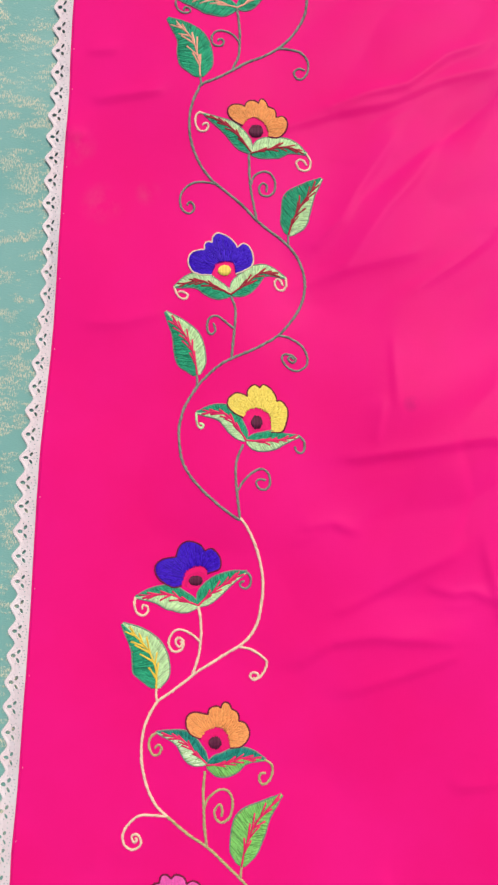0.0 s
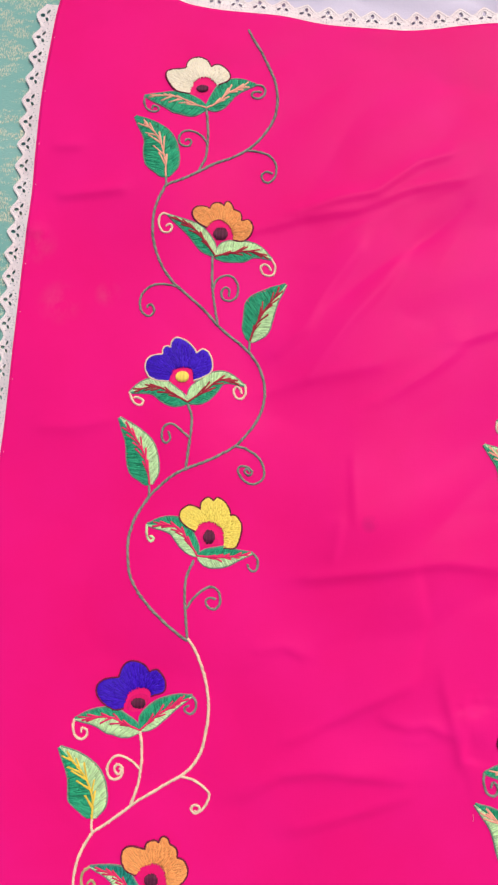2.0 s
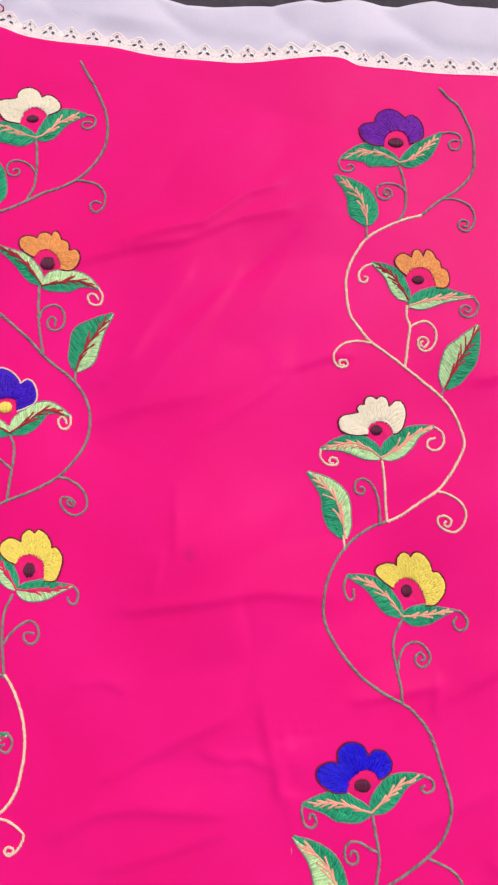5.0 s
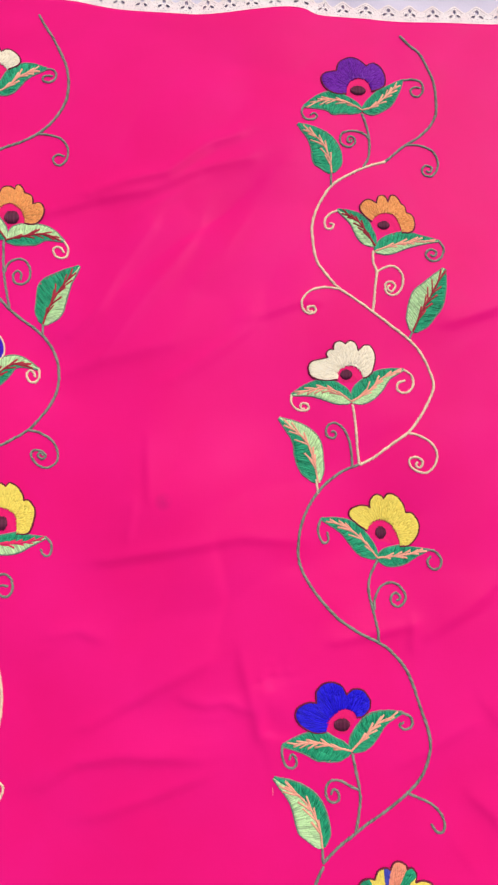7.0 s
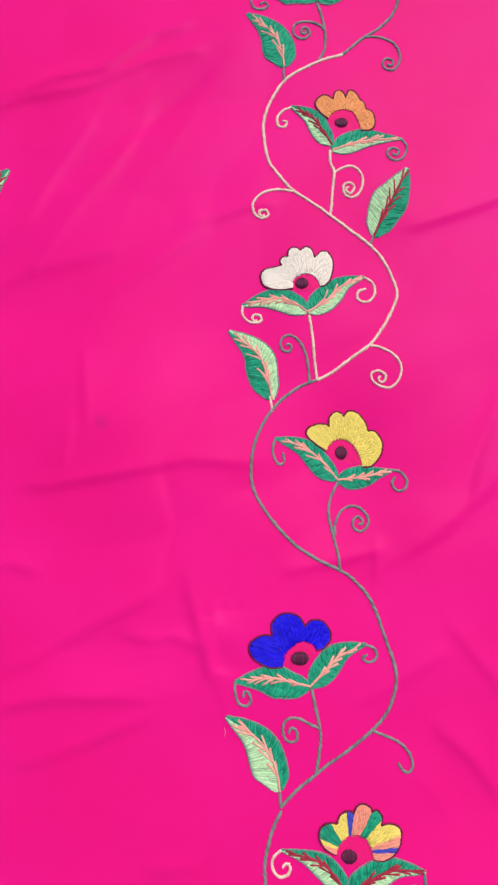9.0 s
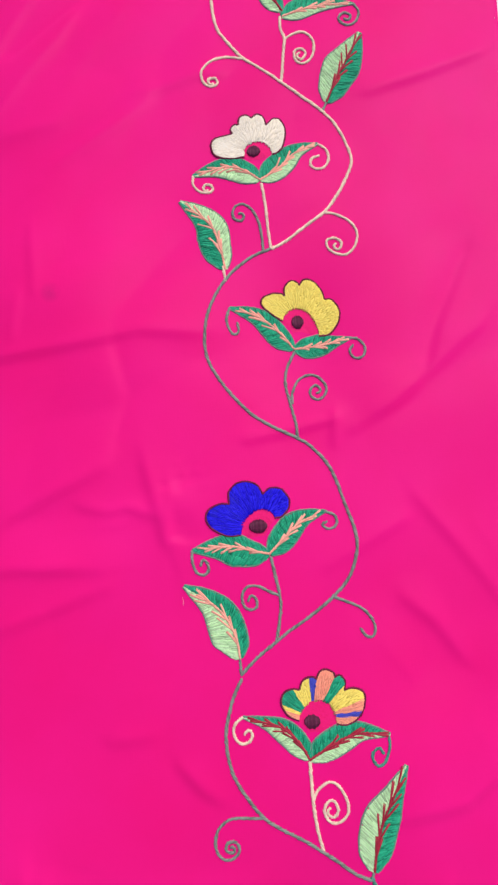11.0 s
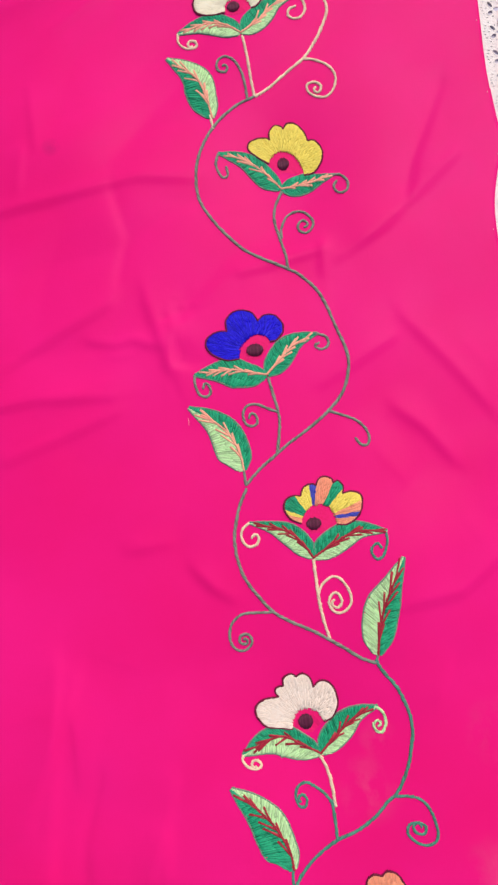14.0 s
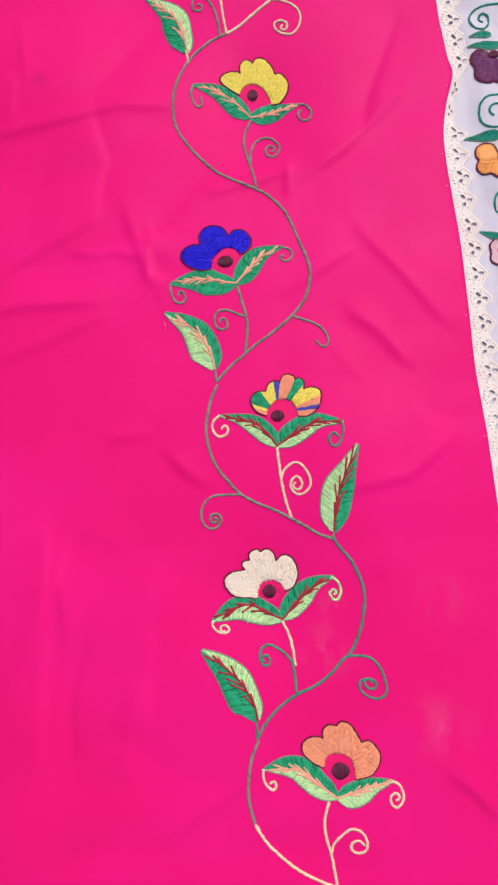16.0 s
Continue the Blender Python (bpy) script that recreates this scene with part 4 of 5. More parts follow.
leaf("sepal_leaf", violet_flower, "pale_green", "green", "raspberry", [(-34.5, -286.4), (-42.6, -283.6), (-52.3, -280.1), (-70.8, -281.7)], (6.4, 7.7, 2.9), (3.9, 4.5, 3.5))
leaf("sepal_leaf", violet_flower, "green", "pale_green", "raspberry", [(-34.5, -286.4), (-26.7, -279.4), (-17.3, -272.9), (-6.2, -267.2)], (5.8, 5.8, 3.9), (3.9, 3.2, 1.6))
cord("tendril", violet_flower, "cream", [(-70.8, -281.7), (-71.5, -285.7), (-70, -290.3), (-66.7, -292.1), (-63.6, -290.2), (-63.8, -287.1), (-66.4, -286.3), (-66.9, -288.4)])
cord("tendril", violet_flower, "sage", [(-7.2, -266.9), (-4.6, -269.3), (-4.2, -273.7), (-6.6, -276.8), (-9.9, -275.7), (-10.2, -273.6), (-8, -272.6)])
cord("flower_stem", violet_flower, "cream", [(-34.4, -287.3), (-33.2, -294), (-32.8, -303), (-33.9, -313.5), (-35.6, -319.5), (-37.8, -325.5)])
cord("tendril", vine_left, "cream", [(-33.6, -306.6), (-37.6, -303.2), (-43.4, -300.3), (-47.8, -300.7), (-51.1, -305), (-50.9, -310.1), (-47.3, -312.7), (-43.6, -310.8), (-43.1, -306.9), (-45.4, -304.6), (-47.6, -306.7), (-46.1, -309.7)])
cord("tendril", vine_left, "cream", [(-11.3, -309.5), (-5, -310.8), (0.8, -313.9), (4.7, -317.7), (3.8, -322.2), (1.1, -326.1), (-2.6, -328), (-4.8, -326), (-3.3, -323.9), (-0.5, -324.4)])
leaf("embroidered_leaf", cloth, "green", "pale_green", "gold", [(-58.3, -332.9), (-58.8, -321.7), (-64.5, -309.8), (-78.2, -296.6)], (11.5, 9.6, 4.8), (7, 7.6, 5.1))
cord("petiole", vine_left, "cream", [(-58.3, -332.9), (-58.4, -336.8), (-57.9, -340.3)])
orange_flower = flower("apricot", "maroon", "plum", (-24.6, -362.4), (3.5, 3.5),
    [(-32.9, -360.3), (-29.7, -356.3), (-24, -354.1), (-19.5, -355.3), (-17.2, -359.3), (-15.9, -365.1)],
    [[(-32.9, -360.3), (-38.4, -357.9), (-41, -353.3), (-40.4, -348), (-36.2, -345.8), (-28.8, -347)],
     [(-28.8, -347), (-27.5, -343.6), (-23.3, -342.3), (-21.4, -343.5)],
     [(-21.4, -343.5), (-20.1, -340.7), (-18.2, -340.1), (-16.3, -341.3), (-15.3, -343.8)],
     [(-15.3, -343.8), (-12.4, -345.3), (-11.1, -347.8), (-11.1, -350.3)],
     [(-11.1, -350.3), (-7.3, -351.8), (-5.1, -356.7), (-6.7, -361.4), (-10.5, -364.5), (-15.9, -365.1)]])
leaf("sepal_leaf", orange_flower, "mint_white", "teal_green", "raspberry", [(-29.3, -373.8), (-36.1, -367.7), (-43.5, -361), (-58, -357.1)], (6.3, 4.7, 1.9), (4.4, 5, 2.8))
leaf("sepal_leaf", orange_flower, "teal_green", "lime", "raspberry", [(-29.3, -374.7), (-18.5, -373.7), (-8.9, -370.6), (3.8, -371.7)], (5, 5.7, 4.1), (6.3, 5.4, 1.9))
cord("tendril", orange_flower, "olive", [(-58, -357.1), (-61.5, -360.2), (-62.1, -364.8), (-60.1, -369.4), (-56.9, -369.4), (-55, -365.7), (-56.9, -363.9), (-58.9, -365.7)])
cord("tendril", orange_flower, "olive", [(3.2, -371.4), (7.3, -374.4), (7.6, -379), (5.3, -383.6), (2.1, -385.1), (0.2, -382.1), (1.2, -379), (3.7, -379)])
cord("flower_stem", orange_flower, "olive", [(-30.3, -378.4), (-31.2, -386.9), (-30.9, -397.5), (-30.5, -408.1), (-29.2, -418.6)])
cord("tendril", vine_left, "olive", [(-30.9, -397.5), (-27.4, -391.5), (-21.7, -387.8), (-16.9, -388.9), (-14.7, -394.4), (-16, -401.9), (-20.4, -405.6), (-24.2, -403.5), (-24.8, -399), (-22, -395.6), (-20.4, -399), (-21, -402)])
cord("tendril", vine_left, "cream", [(-51.5, -402.6), (-59.8, -402.1), (-67.7, -402.7), (-73.7, -407.6), (-76.5, -413.1), (-75.5, -418.2), (-71.6, -420.6), (-67.2, -419), (-66.3, -415.4), (-68.5, -412.4), (-71.4, -413.6), (-70.4, -416.6)])
leaf("embroidered_leaf", cloth, "lime", "lime", "raspberry", [(-9.7, -428.2), (-7.5, -418.4), (-1.1, -404.8), (12.9, -390.5)], (7.9, 10.1, 4.4), (6.3, 6.3, 2.8))
cord("petiole", vine_left, "olive", [(-9.7, -428.2), (-10.6, -435.1)])
pink_flower = flower("pink", "maroon", "plum", (-47.9, -452.1), (3.1, 3.1),
    [(-58.6, -450.2), (-54.6, -445.7), (-48.3, -444.1), (-42, -445.5), (-38.8, -449.9)],
    [[(-58.6, -450.2), (-61.8, -448.7), (-62.5, -445.2), (-61.2, -440.7), (-58.1, -438.3), (-55.3, -437.7)],
     [(-55.3, -437.7), (-54.7, -434.4), (-51.5, -433.5), (-49, -435.5)],
     [(-49, -435.5), (-46.2, -433.4), (-42.1, -434.6), (-40.2, -438.1)],
     [(-40.2, -438.1), (-36.7, -436.6), (-33.2, -438.3), (-32.3, -442.4), (-34.1, -447.8), (-38.8, -449.9)]])
vine_right = cord("vine", cloth, "sage", [(200.6, -151.1), (192.1, -154.2), (183.8, -159.5), (176.4, -166.4), (170.2, -175.3), (165.7, -186.3), (164, -197.2), (164.7, -206.5), (168.8, -215.9), (176.3, -226.8), (185.4, -236.8), (196.1, -244.1), (206.2, -249.5), (212.8, -254.1), (220, -262.6), (224, -271.5), (227.7, -284.7), (230.7, -294.9), (231.4, -303.5), (229.6, -312), (225.5, -319.8), (218.1, -327.2), (208, -334.4), (195.6, -341.8), (187.9, -347.1), (180.3, -352.4), (171.7, -360.1)])
cord("vine_stem", vine_right, "sage", [(238.3, 119), (242.9, 112.7), (249.7, 106), (253.8, 97), (257.7, 86.2), (258.4, 73.9), (257.4, 64.4), (252.3, 55.7), (243.8, 48.2), (237.6, 44.5), (231.1, 39.2), (224.5, 33.3)])
cord("vine_stem", vine_right, "cream", [(224.5, 33.3), (213.2, 30), (200.9, 24.4), (192.1, 19), (186.7, 12.5), (181.3, 2.9), (178.5, -7.1), (178.5, -17.8), (180.1, -28.4), (183.9, -35.5), (191.9, -45.5), (201, -52.6), (211.6, -61.1), (221.8, -69.2), (232, -77.9), (239.2, -86.5), (243.6, -96.7), (245.7, -106.7), (240.7, -118.3), (234.7, -127.4), (229.2, -133.6), (218.5, -140.8), (208.5, -147.7), (201.3, -151.1)])
cord("vine_stem", vine_right, "sage", [(171.8, -362), (168.1, -368.4), (165.5, -375.4), (163.1, -385.4), (163.3, -395.6), (165.4, -404.5), (169.4, -412.2), (177.6, -423.3), (186, -429.4), (195.4, -434.5), (203.9, -440), (211.1, -445), (217.6, -450), (224.7, -453.3)])
cord("vine_stem", vine_right, "sea_green", [(224.9, -451.9), (227.3, -457.3), (232.6, -464.9), (235.8, -472.4), (237.7, -479.6), (237.9, -488), (235.5, -497.4), (232.6, -505.2), (227.1, -514.1), (222.3, -517.6), (215.8, -523.5), (206.6, -529.1), (195.4, -533), (185.6, -538.5), (177.7, -545.4), (172.5, -552.6)])
cord("vine_stem", vine_right, "sage", [(172.7, -554.1), (167.8, -563.1), (164.8, -575.6), (164.3, -585.5), (166.1, -595.6)])
cord("vine_stem", vine_right, "cream", [(166.1, -595.6), (170.4, -604.5), (176.9, -612.2), (186.2, -620.8), (197.1, -627.6), (202.6, -630.4), (208.1, -633.8)])
purple_flower = flower("purple", "maroon", "plum", (210, 81), (4.6, 3.2),
    [(202.5, 78.6), (203.5, 84.4), (207.2, 88.4), (212.5, 89.2), (216.6, 86.5), (218.2, 81.5)],
    [[(202.5, 78.6), (196.1, 78.5), (190.3, 81.9), (187.4, 87.7), (188.7, 92.1), (193.3, 93.7), (196.9, 94.1)],
     [(196.9, 94.1), (198.9, 100.1), (204.3, 103.2), (209.7, 102.9), (213.8, 99.8), (215.8, 97.8)],
     [(215.8, 97.8), (220.1, 99.8), (224.6, 97.1), (227.2, 91.2), (226.8, 85.4), (223.5, 82.3), (218.5, 80.8)]])
leaf("sepal_leaf", purple_flower, "green", "green", "salmon", [(211.8, 67.2), (202.9, 72), (190.7, 74.1), (175.9, 69.6)], (6.3, 9.1, 4.6), (3.2, 5.3, 3.5))
leaf("sepal_leaf", purple_flower, "green", "green", "salmon", [(211.8, 67.2), (218.6, 70), (227.9, 77.7), (238, 88.2)], (4.9, 5.6, 3.2), (4.9, 5.6, 3.5))
cord("tendril", purple_flower, "sage", [(175.9, 69.6), (174.3, 65.4), (176.2, 60.9), (180.7, 60.1), (183.6, 62.4), (181.9, 64.7), (179.4, 63.2)])
cord("tendril", purple_flower, "sage", [(238, 88.2), (244.4, 88.5), (249.6, 86.6), (250.7, 81.6), (248, 77.4), (244.1, 77.8), (242.9, 81.6), (245.9, 83.5), (248.6, 82.8)])
cord("flower_stem", purple_flower, "sage", [(211.7, 64.9), (214.4, 54.8), (215.3, 45.5), (214.2, 36.2), (210.8, 29.6)])
cord("tendril", vine_right, "sage", [(215.1, 48.5), (211.8, 51.8), (205.6, 53.5), (199.6, 52.3), (197.3, 48.1), (198.9, 44.1), (203.4, 43.1), (206.6, 46.1), (205.4, 49.4), (202.6, 49.7), (201.8, 46.7)])
cord("tendril", vine_right, "sage", [(237.6, 44.5), (245.3, 44.4), (252.8, 41.4), (256.6, 35.4), (256.2, 28.7), (252.4, 23.9), (248.2, 24.3), (246.7, 27.6), (248.7, 30.6), (252.4, 29.8)])
leaf("embroidered_leaf", cloth, "green", "green", "salmon", [(191.3, 26.2), (190.5, 34.1), (186.1, 45), (171.6, 57.1)], (8.9, 7.6, 3.1), (6.9, 6.5, 4.1))
cord("petiole", vine_right, "sage", [(191, 26.2), (190.7, 17.9)])
orange_flower = flower("apricot", "maroon", "plum", (221.3, -7.7), (3.4, 2.7),
    [(214.3, -5.1), (217.5, -1.5), (223.1, -0.1), (227.7, -1.7), (230.2, -6.1), (232.1, -12.7)],
    [[(214.3, -5.1), (210.1, -1.4), (207.5, 3.4), (209.1, 7), (212.9, 8.8), (217.6, 6.2)],
     [(217.6, 6.2), (218.8, 10.2), (221.6, 11.2), (223.6, 9.4), (224.5, 6.8)],
     [(224.5, 6.8), (226.4, 10.8), (228.8, 10.8), (231.1, 8.2), (232.3, 5.6)],
     [(232.3, 5.6), (234.5, 3.7), (235.3, 0)],
     [(235.3, 0), (238.9, -2.3), (239.9, -8.2), (237.5, -12.5), (232.1, -12.7)]])
leaf("sepal_leaf", orange_flower, "pale_green", "green", "brick", [(215.5, -20.6), (211.2, -12.9), (205.5, -4.5), (193.9, 2.8)], (5.5, 4.8, 2.4), (3.4, 4.4, 3.1))
leaf("sepal_leaf", orange_flower, "green", "pale_green", "salmon", [(215.4, -23.8), (224.2, -21.2), (234.4, -19), (254, -18.3)], (6, 6, 3), (4.3, 3, 1.3))
cord("tendril", orange_flower, "cream", [(193.8, 2.1), (189, -0), (186.1, -4.3), (186.6, -8.6), (189.3, -9.7), (191.4, -6.9), (189.1, -5.8)])
cord("tendril", orange_flower, "sage", [(254, -18.3), (256.4, -23), (254.7, -28.4), (251.1, -30.9), (247.1, -30.1), (245.3, -26.5), (248.2, -23.6), (251.5, -24.8)])
cord("flower_stem", orange_flower, "cream", [(214.3, -23.8), (214, -30.9), (215.7, -36.9), (214.2, -46.6), (213.2, -55.3), (212.2, -61.4)])
cord("tendril", vine_right, "cream", [(215.7, -36.9), (220.2, -34.6), (225.5, -33.7), (230, -37.7), (230.7, -43.7), (228.4, -49.5), (224, -51.8), (220.4, -49.2), (220.7, -44.4), (223.7, -43.4), (226.2, -45.9), (224.1, -49.3)])
cord("tendril", vine_right, "cream", [(192.9, -46.9), (184.5, -46), (176.1, -48), (170.9, -53.5), (171.1, -58.7), (174.6, -61.8), (178.7, -60.5), (177.8, -57.7), (174.4, -58)])
leaf("embroidered_leaf", cloth, "pale_green", "green", "brick", [(235.2, -73.9), (241.4, -61.1), (247.6, -51), (255.8, -35.9)], (6.7, 9, 5), (6.7, 8, 5))
cord("petiole", vine_right, "sage", [(235.2, -73.9), (233, -77.9)])
white_flower = flower("ivory", "maroon", "plum", (195.1, -98.7), (3.3, 3.0),
    [(190.1, -101.6), (190.9, -96.6), (195, -94.1), (199.2, -94.1), (203.1, -96.9), (204.9, -101)],
    [[(190.1, -101.6), (182.6, -101.8), (175.4, -99.6), (173.3, -95.2), (174.7, -90.9), (179.7, -89.4), (184.6, -88.5)],
     [(184.6, -88.5), (184.1, -85.8), (185.8, -83.8), (188.1, -83.8)],
     [(188.1, -83.8), (188.9, -80.1), (192.3, -78.8), (195.2, -80.6)],
     [(195.2, -80.6), (198.2, -78.6), (201.4, -80.7), (202.6, -84.8)],
     [(202.6, -84.8), (206.4, -81.5), (210, -82.2), (212.4, -87.7), (210.7, -96.1), (207.8, -100), (204.9, -101)]])
leaf("sepal_leaf", white_flower, "pale_green", "green", "salmon", [(197.4, -114.8), (190.4, -109.6), (180.8, -106.4), (163, -109.9)], (5.9, 5.9, 2.3), (4.3, 4.6, 3.3))
leaf("sepal_leaf", white_flower, "green", "pale_green", "salmon", [(197.4, -114.8), (206.8, -109.4), (217, -100.6), (228.8, -96.4)], (6.6, 5.9, 3), (4.6, 4.6, 2))
cord("tendril", white_flower, "cream", [(163, -109.9), (162.9, -114.6), (165.7, -118.3), (169.9, -119.4), (172.9, -117.8), (171.7, -115.4), (169.1, -115)])
cord("tendril", white_flower, "cream", [(228.8, -96.4), (232.9, -99.8), (233.9, -104.9), (231.4, -109.2), (227.1, -110.1), (224.2, -107.4), (225.4, -104.1), (229.1, -103.1)])
cord("flower_stem", white_flower, "cream", [(198, -116.8), (199.2, -127.4), (199.7, -138.8), (200.6, -151.1)])
cord("tendril", vine_right, "sage", [(196.7, -152), (196.3, -143.6), (195.2, -137.1), (192.3, -130.5), (188.2, -127.1), (184.3, -127.6), (182.2, -130.9), (183, -134.8), (186.2, -135.9)])
cord("tendril", vine_right, "cream", [(229.2, -133.6), (234.9, -135), (241.3, -138.7), (245.2, -144.6), (244.2, -151.7), (239.5, -156.5), (234.1, -156), (230, -152.7), (229.5, -148.8), (233.4, -147.6), (236.9, -150.3), (235.8, -153.5)])
leaf("embroidered_leaf", cloth, "green", "pale_green", "salmon", [(176.6, -161), (174.7, -149.7), (170, -136.5), (155.4, -123.4)], (8.3, 8, 3.5), (4.5, 6.4, 4.5))
cord("petiole", vine_right, "cream", [(175.6, -159.4), (176.3, -167.4)])
yellow_flower = flower("yellow", "maroon", "plum", (211.8, -189.8), (2.9, 3.5),
    [(204, -188.6), (206.8, -184.5), (211.4, -182.7), (216.2, -184.4), (219.3, -188.3), (221.5, -193.8), (222.2, -197.9)],
    [[(204, -188.6), (199.3, -185.4), (194.2, -180.5), (194.6, -176.6), (199.6, -174.5), (203.9, -174.6), (206.1, -175.9)],
     [(206.1, -175.9), (206.3, -171.4), (209.6, -168.3), (212.8, -169.3), (213.8, -170.9)],
     [(213.8, -170.9), (216.7, -168.1), (220.9, -169.2), (224.6, -173.7), (226.3, -178.9)],
     [(226.3, -178.9), (230.1, -179.6), (233.3, -185.5), (232, -191.8), (227.6, -197.1), (222.2, -197.9)]])
leaf("sepal_leaf", yellow_flower, "green", "green", "salmon", [(209, -203.9), (202.1, -194.9), (192.6, -186.8), (177.5, -181.4)], (6.5, 5.2, 2.6), (3.2, 4.2, 2.9))
leaf("sepal_leaf", yellow_flower, "green", "green", "salmon", [(209, -203.9), (219.3, -203.2), (228.9, -201.8), (237.7, -200.1)], (4.5, 4.9, 2.3), (4.9, 4.5, 1.9))
cord("tendril", yellow_flower, "sage", [(177.5, -181.4), (175.7, -186.5), (176.1, -191.2), (178.6, -195), (181.2, -193.8), (181.1, -189.1)])
cord("tendril", yellow_flower, "sage", [(235.8, -200.1), (240.8, -200.8), (244.2, -204.6), (243.9, -209.3), (240.3, -211.1), (237.4, -209.2), (237, -206.1), (238.7, -203.9)])
cord("flower_stem", yellow_flower, "sage", [(208.9, -205.5), (204.5, -213.8), (203.1, -221.5), (204.4, -230.7), (206.3, -241.4), (206.8, -249.5)])
cord("tendril", vine_right, "sage", [(205.6, -232.2), (206.3, -226.2), (209.9, -220.1), (215.1, -217.8), (219.8, -219.1), (223.2, -224.1), (222.5, -228.4), (218.9, -231), (215.6, -229.1), (215.2, -225.5), (217.9, -223.4)])
blue_flower = flower("blue", "maroon", "plum", (184.4, -291.5), (4.2, 3.3),
    [(175.7, -295.3), (177.7, -289), (182.2, -284.8), (187.2, -283.6), (191.4, -285.7), (192.8, -288.1)],
    [[(175.7, -295.3), (169, -295.1), (162.1, -291.1), (159.5, -286.4), (161.2, -282.1), (166.5, -279.7), (171.1, -280.1)],
     [(171.1, -280.1), (171.3, -274.3), (175.1, -270.4), (180.7, -269.7), (185.3, -271.9), (187.6, -276.3)],
     [(187.6, -276.3), (191.4, -273.6), (196.6, -274.3), (200.1, -279.1), (199.5, -283.9), (196.2, -287.3), (192.8, -288.1)]])
leaf("sepal_leaf", blue_flower, "green", "green", "salmon", [(188.9, -305.1), (179.3, -302.5), (170.3, -300.3), (152.1, -301.1)], (6.7, 8.2, 3.4), (3.7, 5.5, 3.4))
leaf("sepal_leaf", blue_flower, "green", "green", "salmon", [(188.9, -305.1), (196.3, -298.2), (204.3, -291.3), (217.5, -286.5)], (5.5, 6.1, 3.7), (4.9, 4.3, 1.5))
cord("tendril", blue_flower, "sage", [(152.1, -301.1), (151.7, -305.4), (153, -310.3), (156, -312.9), (159, -311.6), (159.1, -307.9), (157.1, -305.6), (155.5, -308.4)])
cord("tendril", blue_flower, "sage", [(216.9, -286.4), (221.3, -288.3), (222.6, -291.8), (220.9, -294.6), (217.6, -294.8), (215.5, -292.7), (217.8, -291.6)])
cord("flower_stem", blue_flower, "sage", [(189.5, -306.6), (190.9, -315.1), (192.5, -325), (192.1, -333.4), (189.5, -345.8)])
cord("tendril", vine_right, "sage", [(192.5, -325), (187.5, -322.6), (181.6, -319.6), (177.1, -320), (174.5, -323.9), (175.2, -328.7), (178.2, -330.7), (181.2, -329.4), (181.1, -325.8), (178.7, -324), (177.1, -326.5)])
cord("tendril", vine_right, "sage", [(218.1, -327.2), (224.8, -330.2), (230.7, -333.2), (234.9, -337.5), (236.7, -342.5), (235.5, -346.6), (232.2, -346.5), (229.7, -342.8)])
leaf("embroidered_leaf", cloth, "pale_green", "green", "salmon", [(171.6, -352.7), (170.2, -342.4), (163.2, -329.7), (147.1, -317.4)], (9.6, 8.1, 3.6), (5.1, 6, 4.2))
cord("petiole", vine_right, "sage", [(171.6, -352.7), (171.7, -360.1)])
rainbow_flower = flower("rainbow", "maroon", "plum", (203.3, -383.1), (3.5, 3.2),
    [(197.2, -382.4), (199.4, -377.4), (203.6, -374.6), (208.6, -374.4), (212.6, -377), (214.7, -384.6)],
    [[(197.2, -382.4), (192.1, -379.4), (189.5, -374), (191, -369.8), (194.7, -368.2), (198.5, -368.7)],
     [(198.5, -368.7), (200.5, -364.5), (204.6, -363.2), (206.8, -364.4)],
     [(206.8, -364.4), (208.7, -361.1), (211.8, -360.3), (215, -362.2), (215.4, -364)],
     [(215.4, -364), (217.8, -363.2), (220.1, -366.1), (219.2, -369.9)],
     [(219.2, -369.9), (224, -369.3), (228.3, -371.6), (228, -377.5), (224.9, -382.4), (219.6, -385.2), (214.7, -384.6)]])
leaf("sepal_leaf", rainbow_flower, "pale_green", "green", "brick", [(201, -399.7), (196.7, -392.5), (189, -385.1), (171.2, -379.1)], (5.2, 5.2, 1.7), (4, 3.5, 2))
leaf("sepal_leaf", rainbow_flower, "green", "pale_green", "brick", [(201, -399.7), (211, -394.3), (223.3, -389.5), (238.6, -390.8)], (5.8, 5.8, 3.2), (4.9, 4.6, 2))
cord("tendril", rainbow_flower, "cream", [(171.2, -379.1), (167.2, -382.4), (166.9, -387.3), (169.7, -390.9), (173.6, -390.2), (175.2, -386.9), (173.4, -385.2), (171.4, -386.7)])
cord("tendril", rainbow_flower, "sea_green", [(238, -391.3), (237.8, -396.2), (235.1, -402.2), (232, -403.8), (229.6, -400.9), (230.4, -397.6), (233.2, -396.2), (234.5, -398.7)])
cord("flower_stem", rainbow_flower, "cream", [(200.8, -400.8), (200.9, -408.9), (201, -418.9), (201.9, -429), (204, -439.2)])
cord("tendril", vine_right, "cream", [(201.2, -417.5), (203.8, -413), (208.8, -409.9), (213.1, -411.8), (216.3, -417.9), (216.3, -423.6), (212.1, -427.3), (207.9, -426.8), (205.7, -422.3), (207.7, -418.3), (210.5, -418.1), (212, -422.2), (210.2, -424.8)])
cord("tendril", vine_right, "sage", [(177.5, -423.8), (169.4, -423.2), (162.2, -423.4), (156.7, -427.8), (155.2, -434.8), (158.1, -440), (162.6, -440.5), (166, -437), (164.4, -433.1), (160.6, -433.5), (160.2, -436.8), (163, -437.7)])
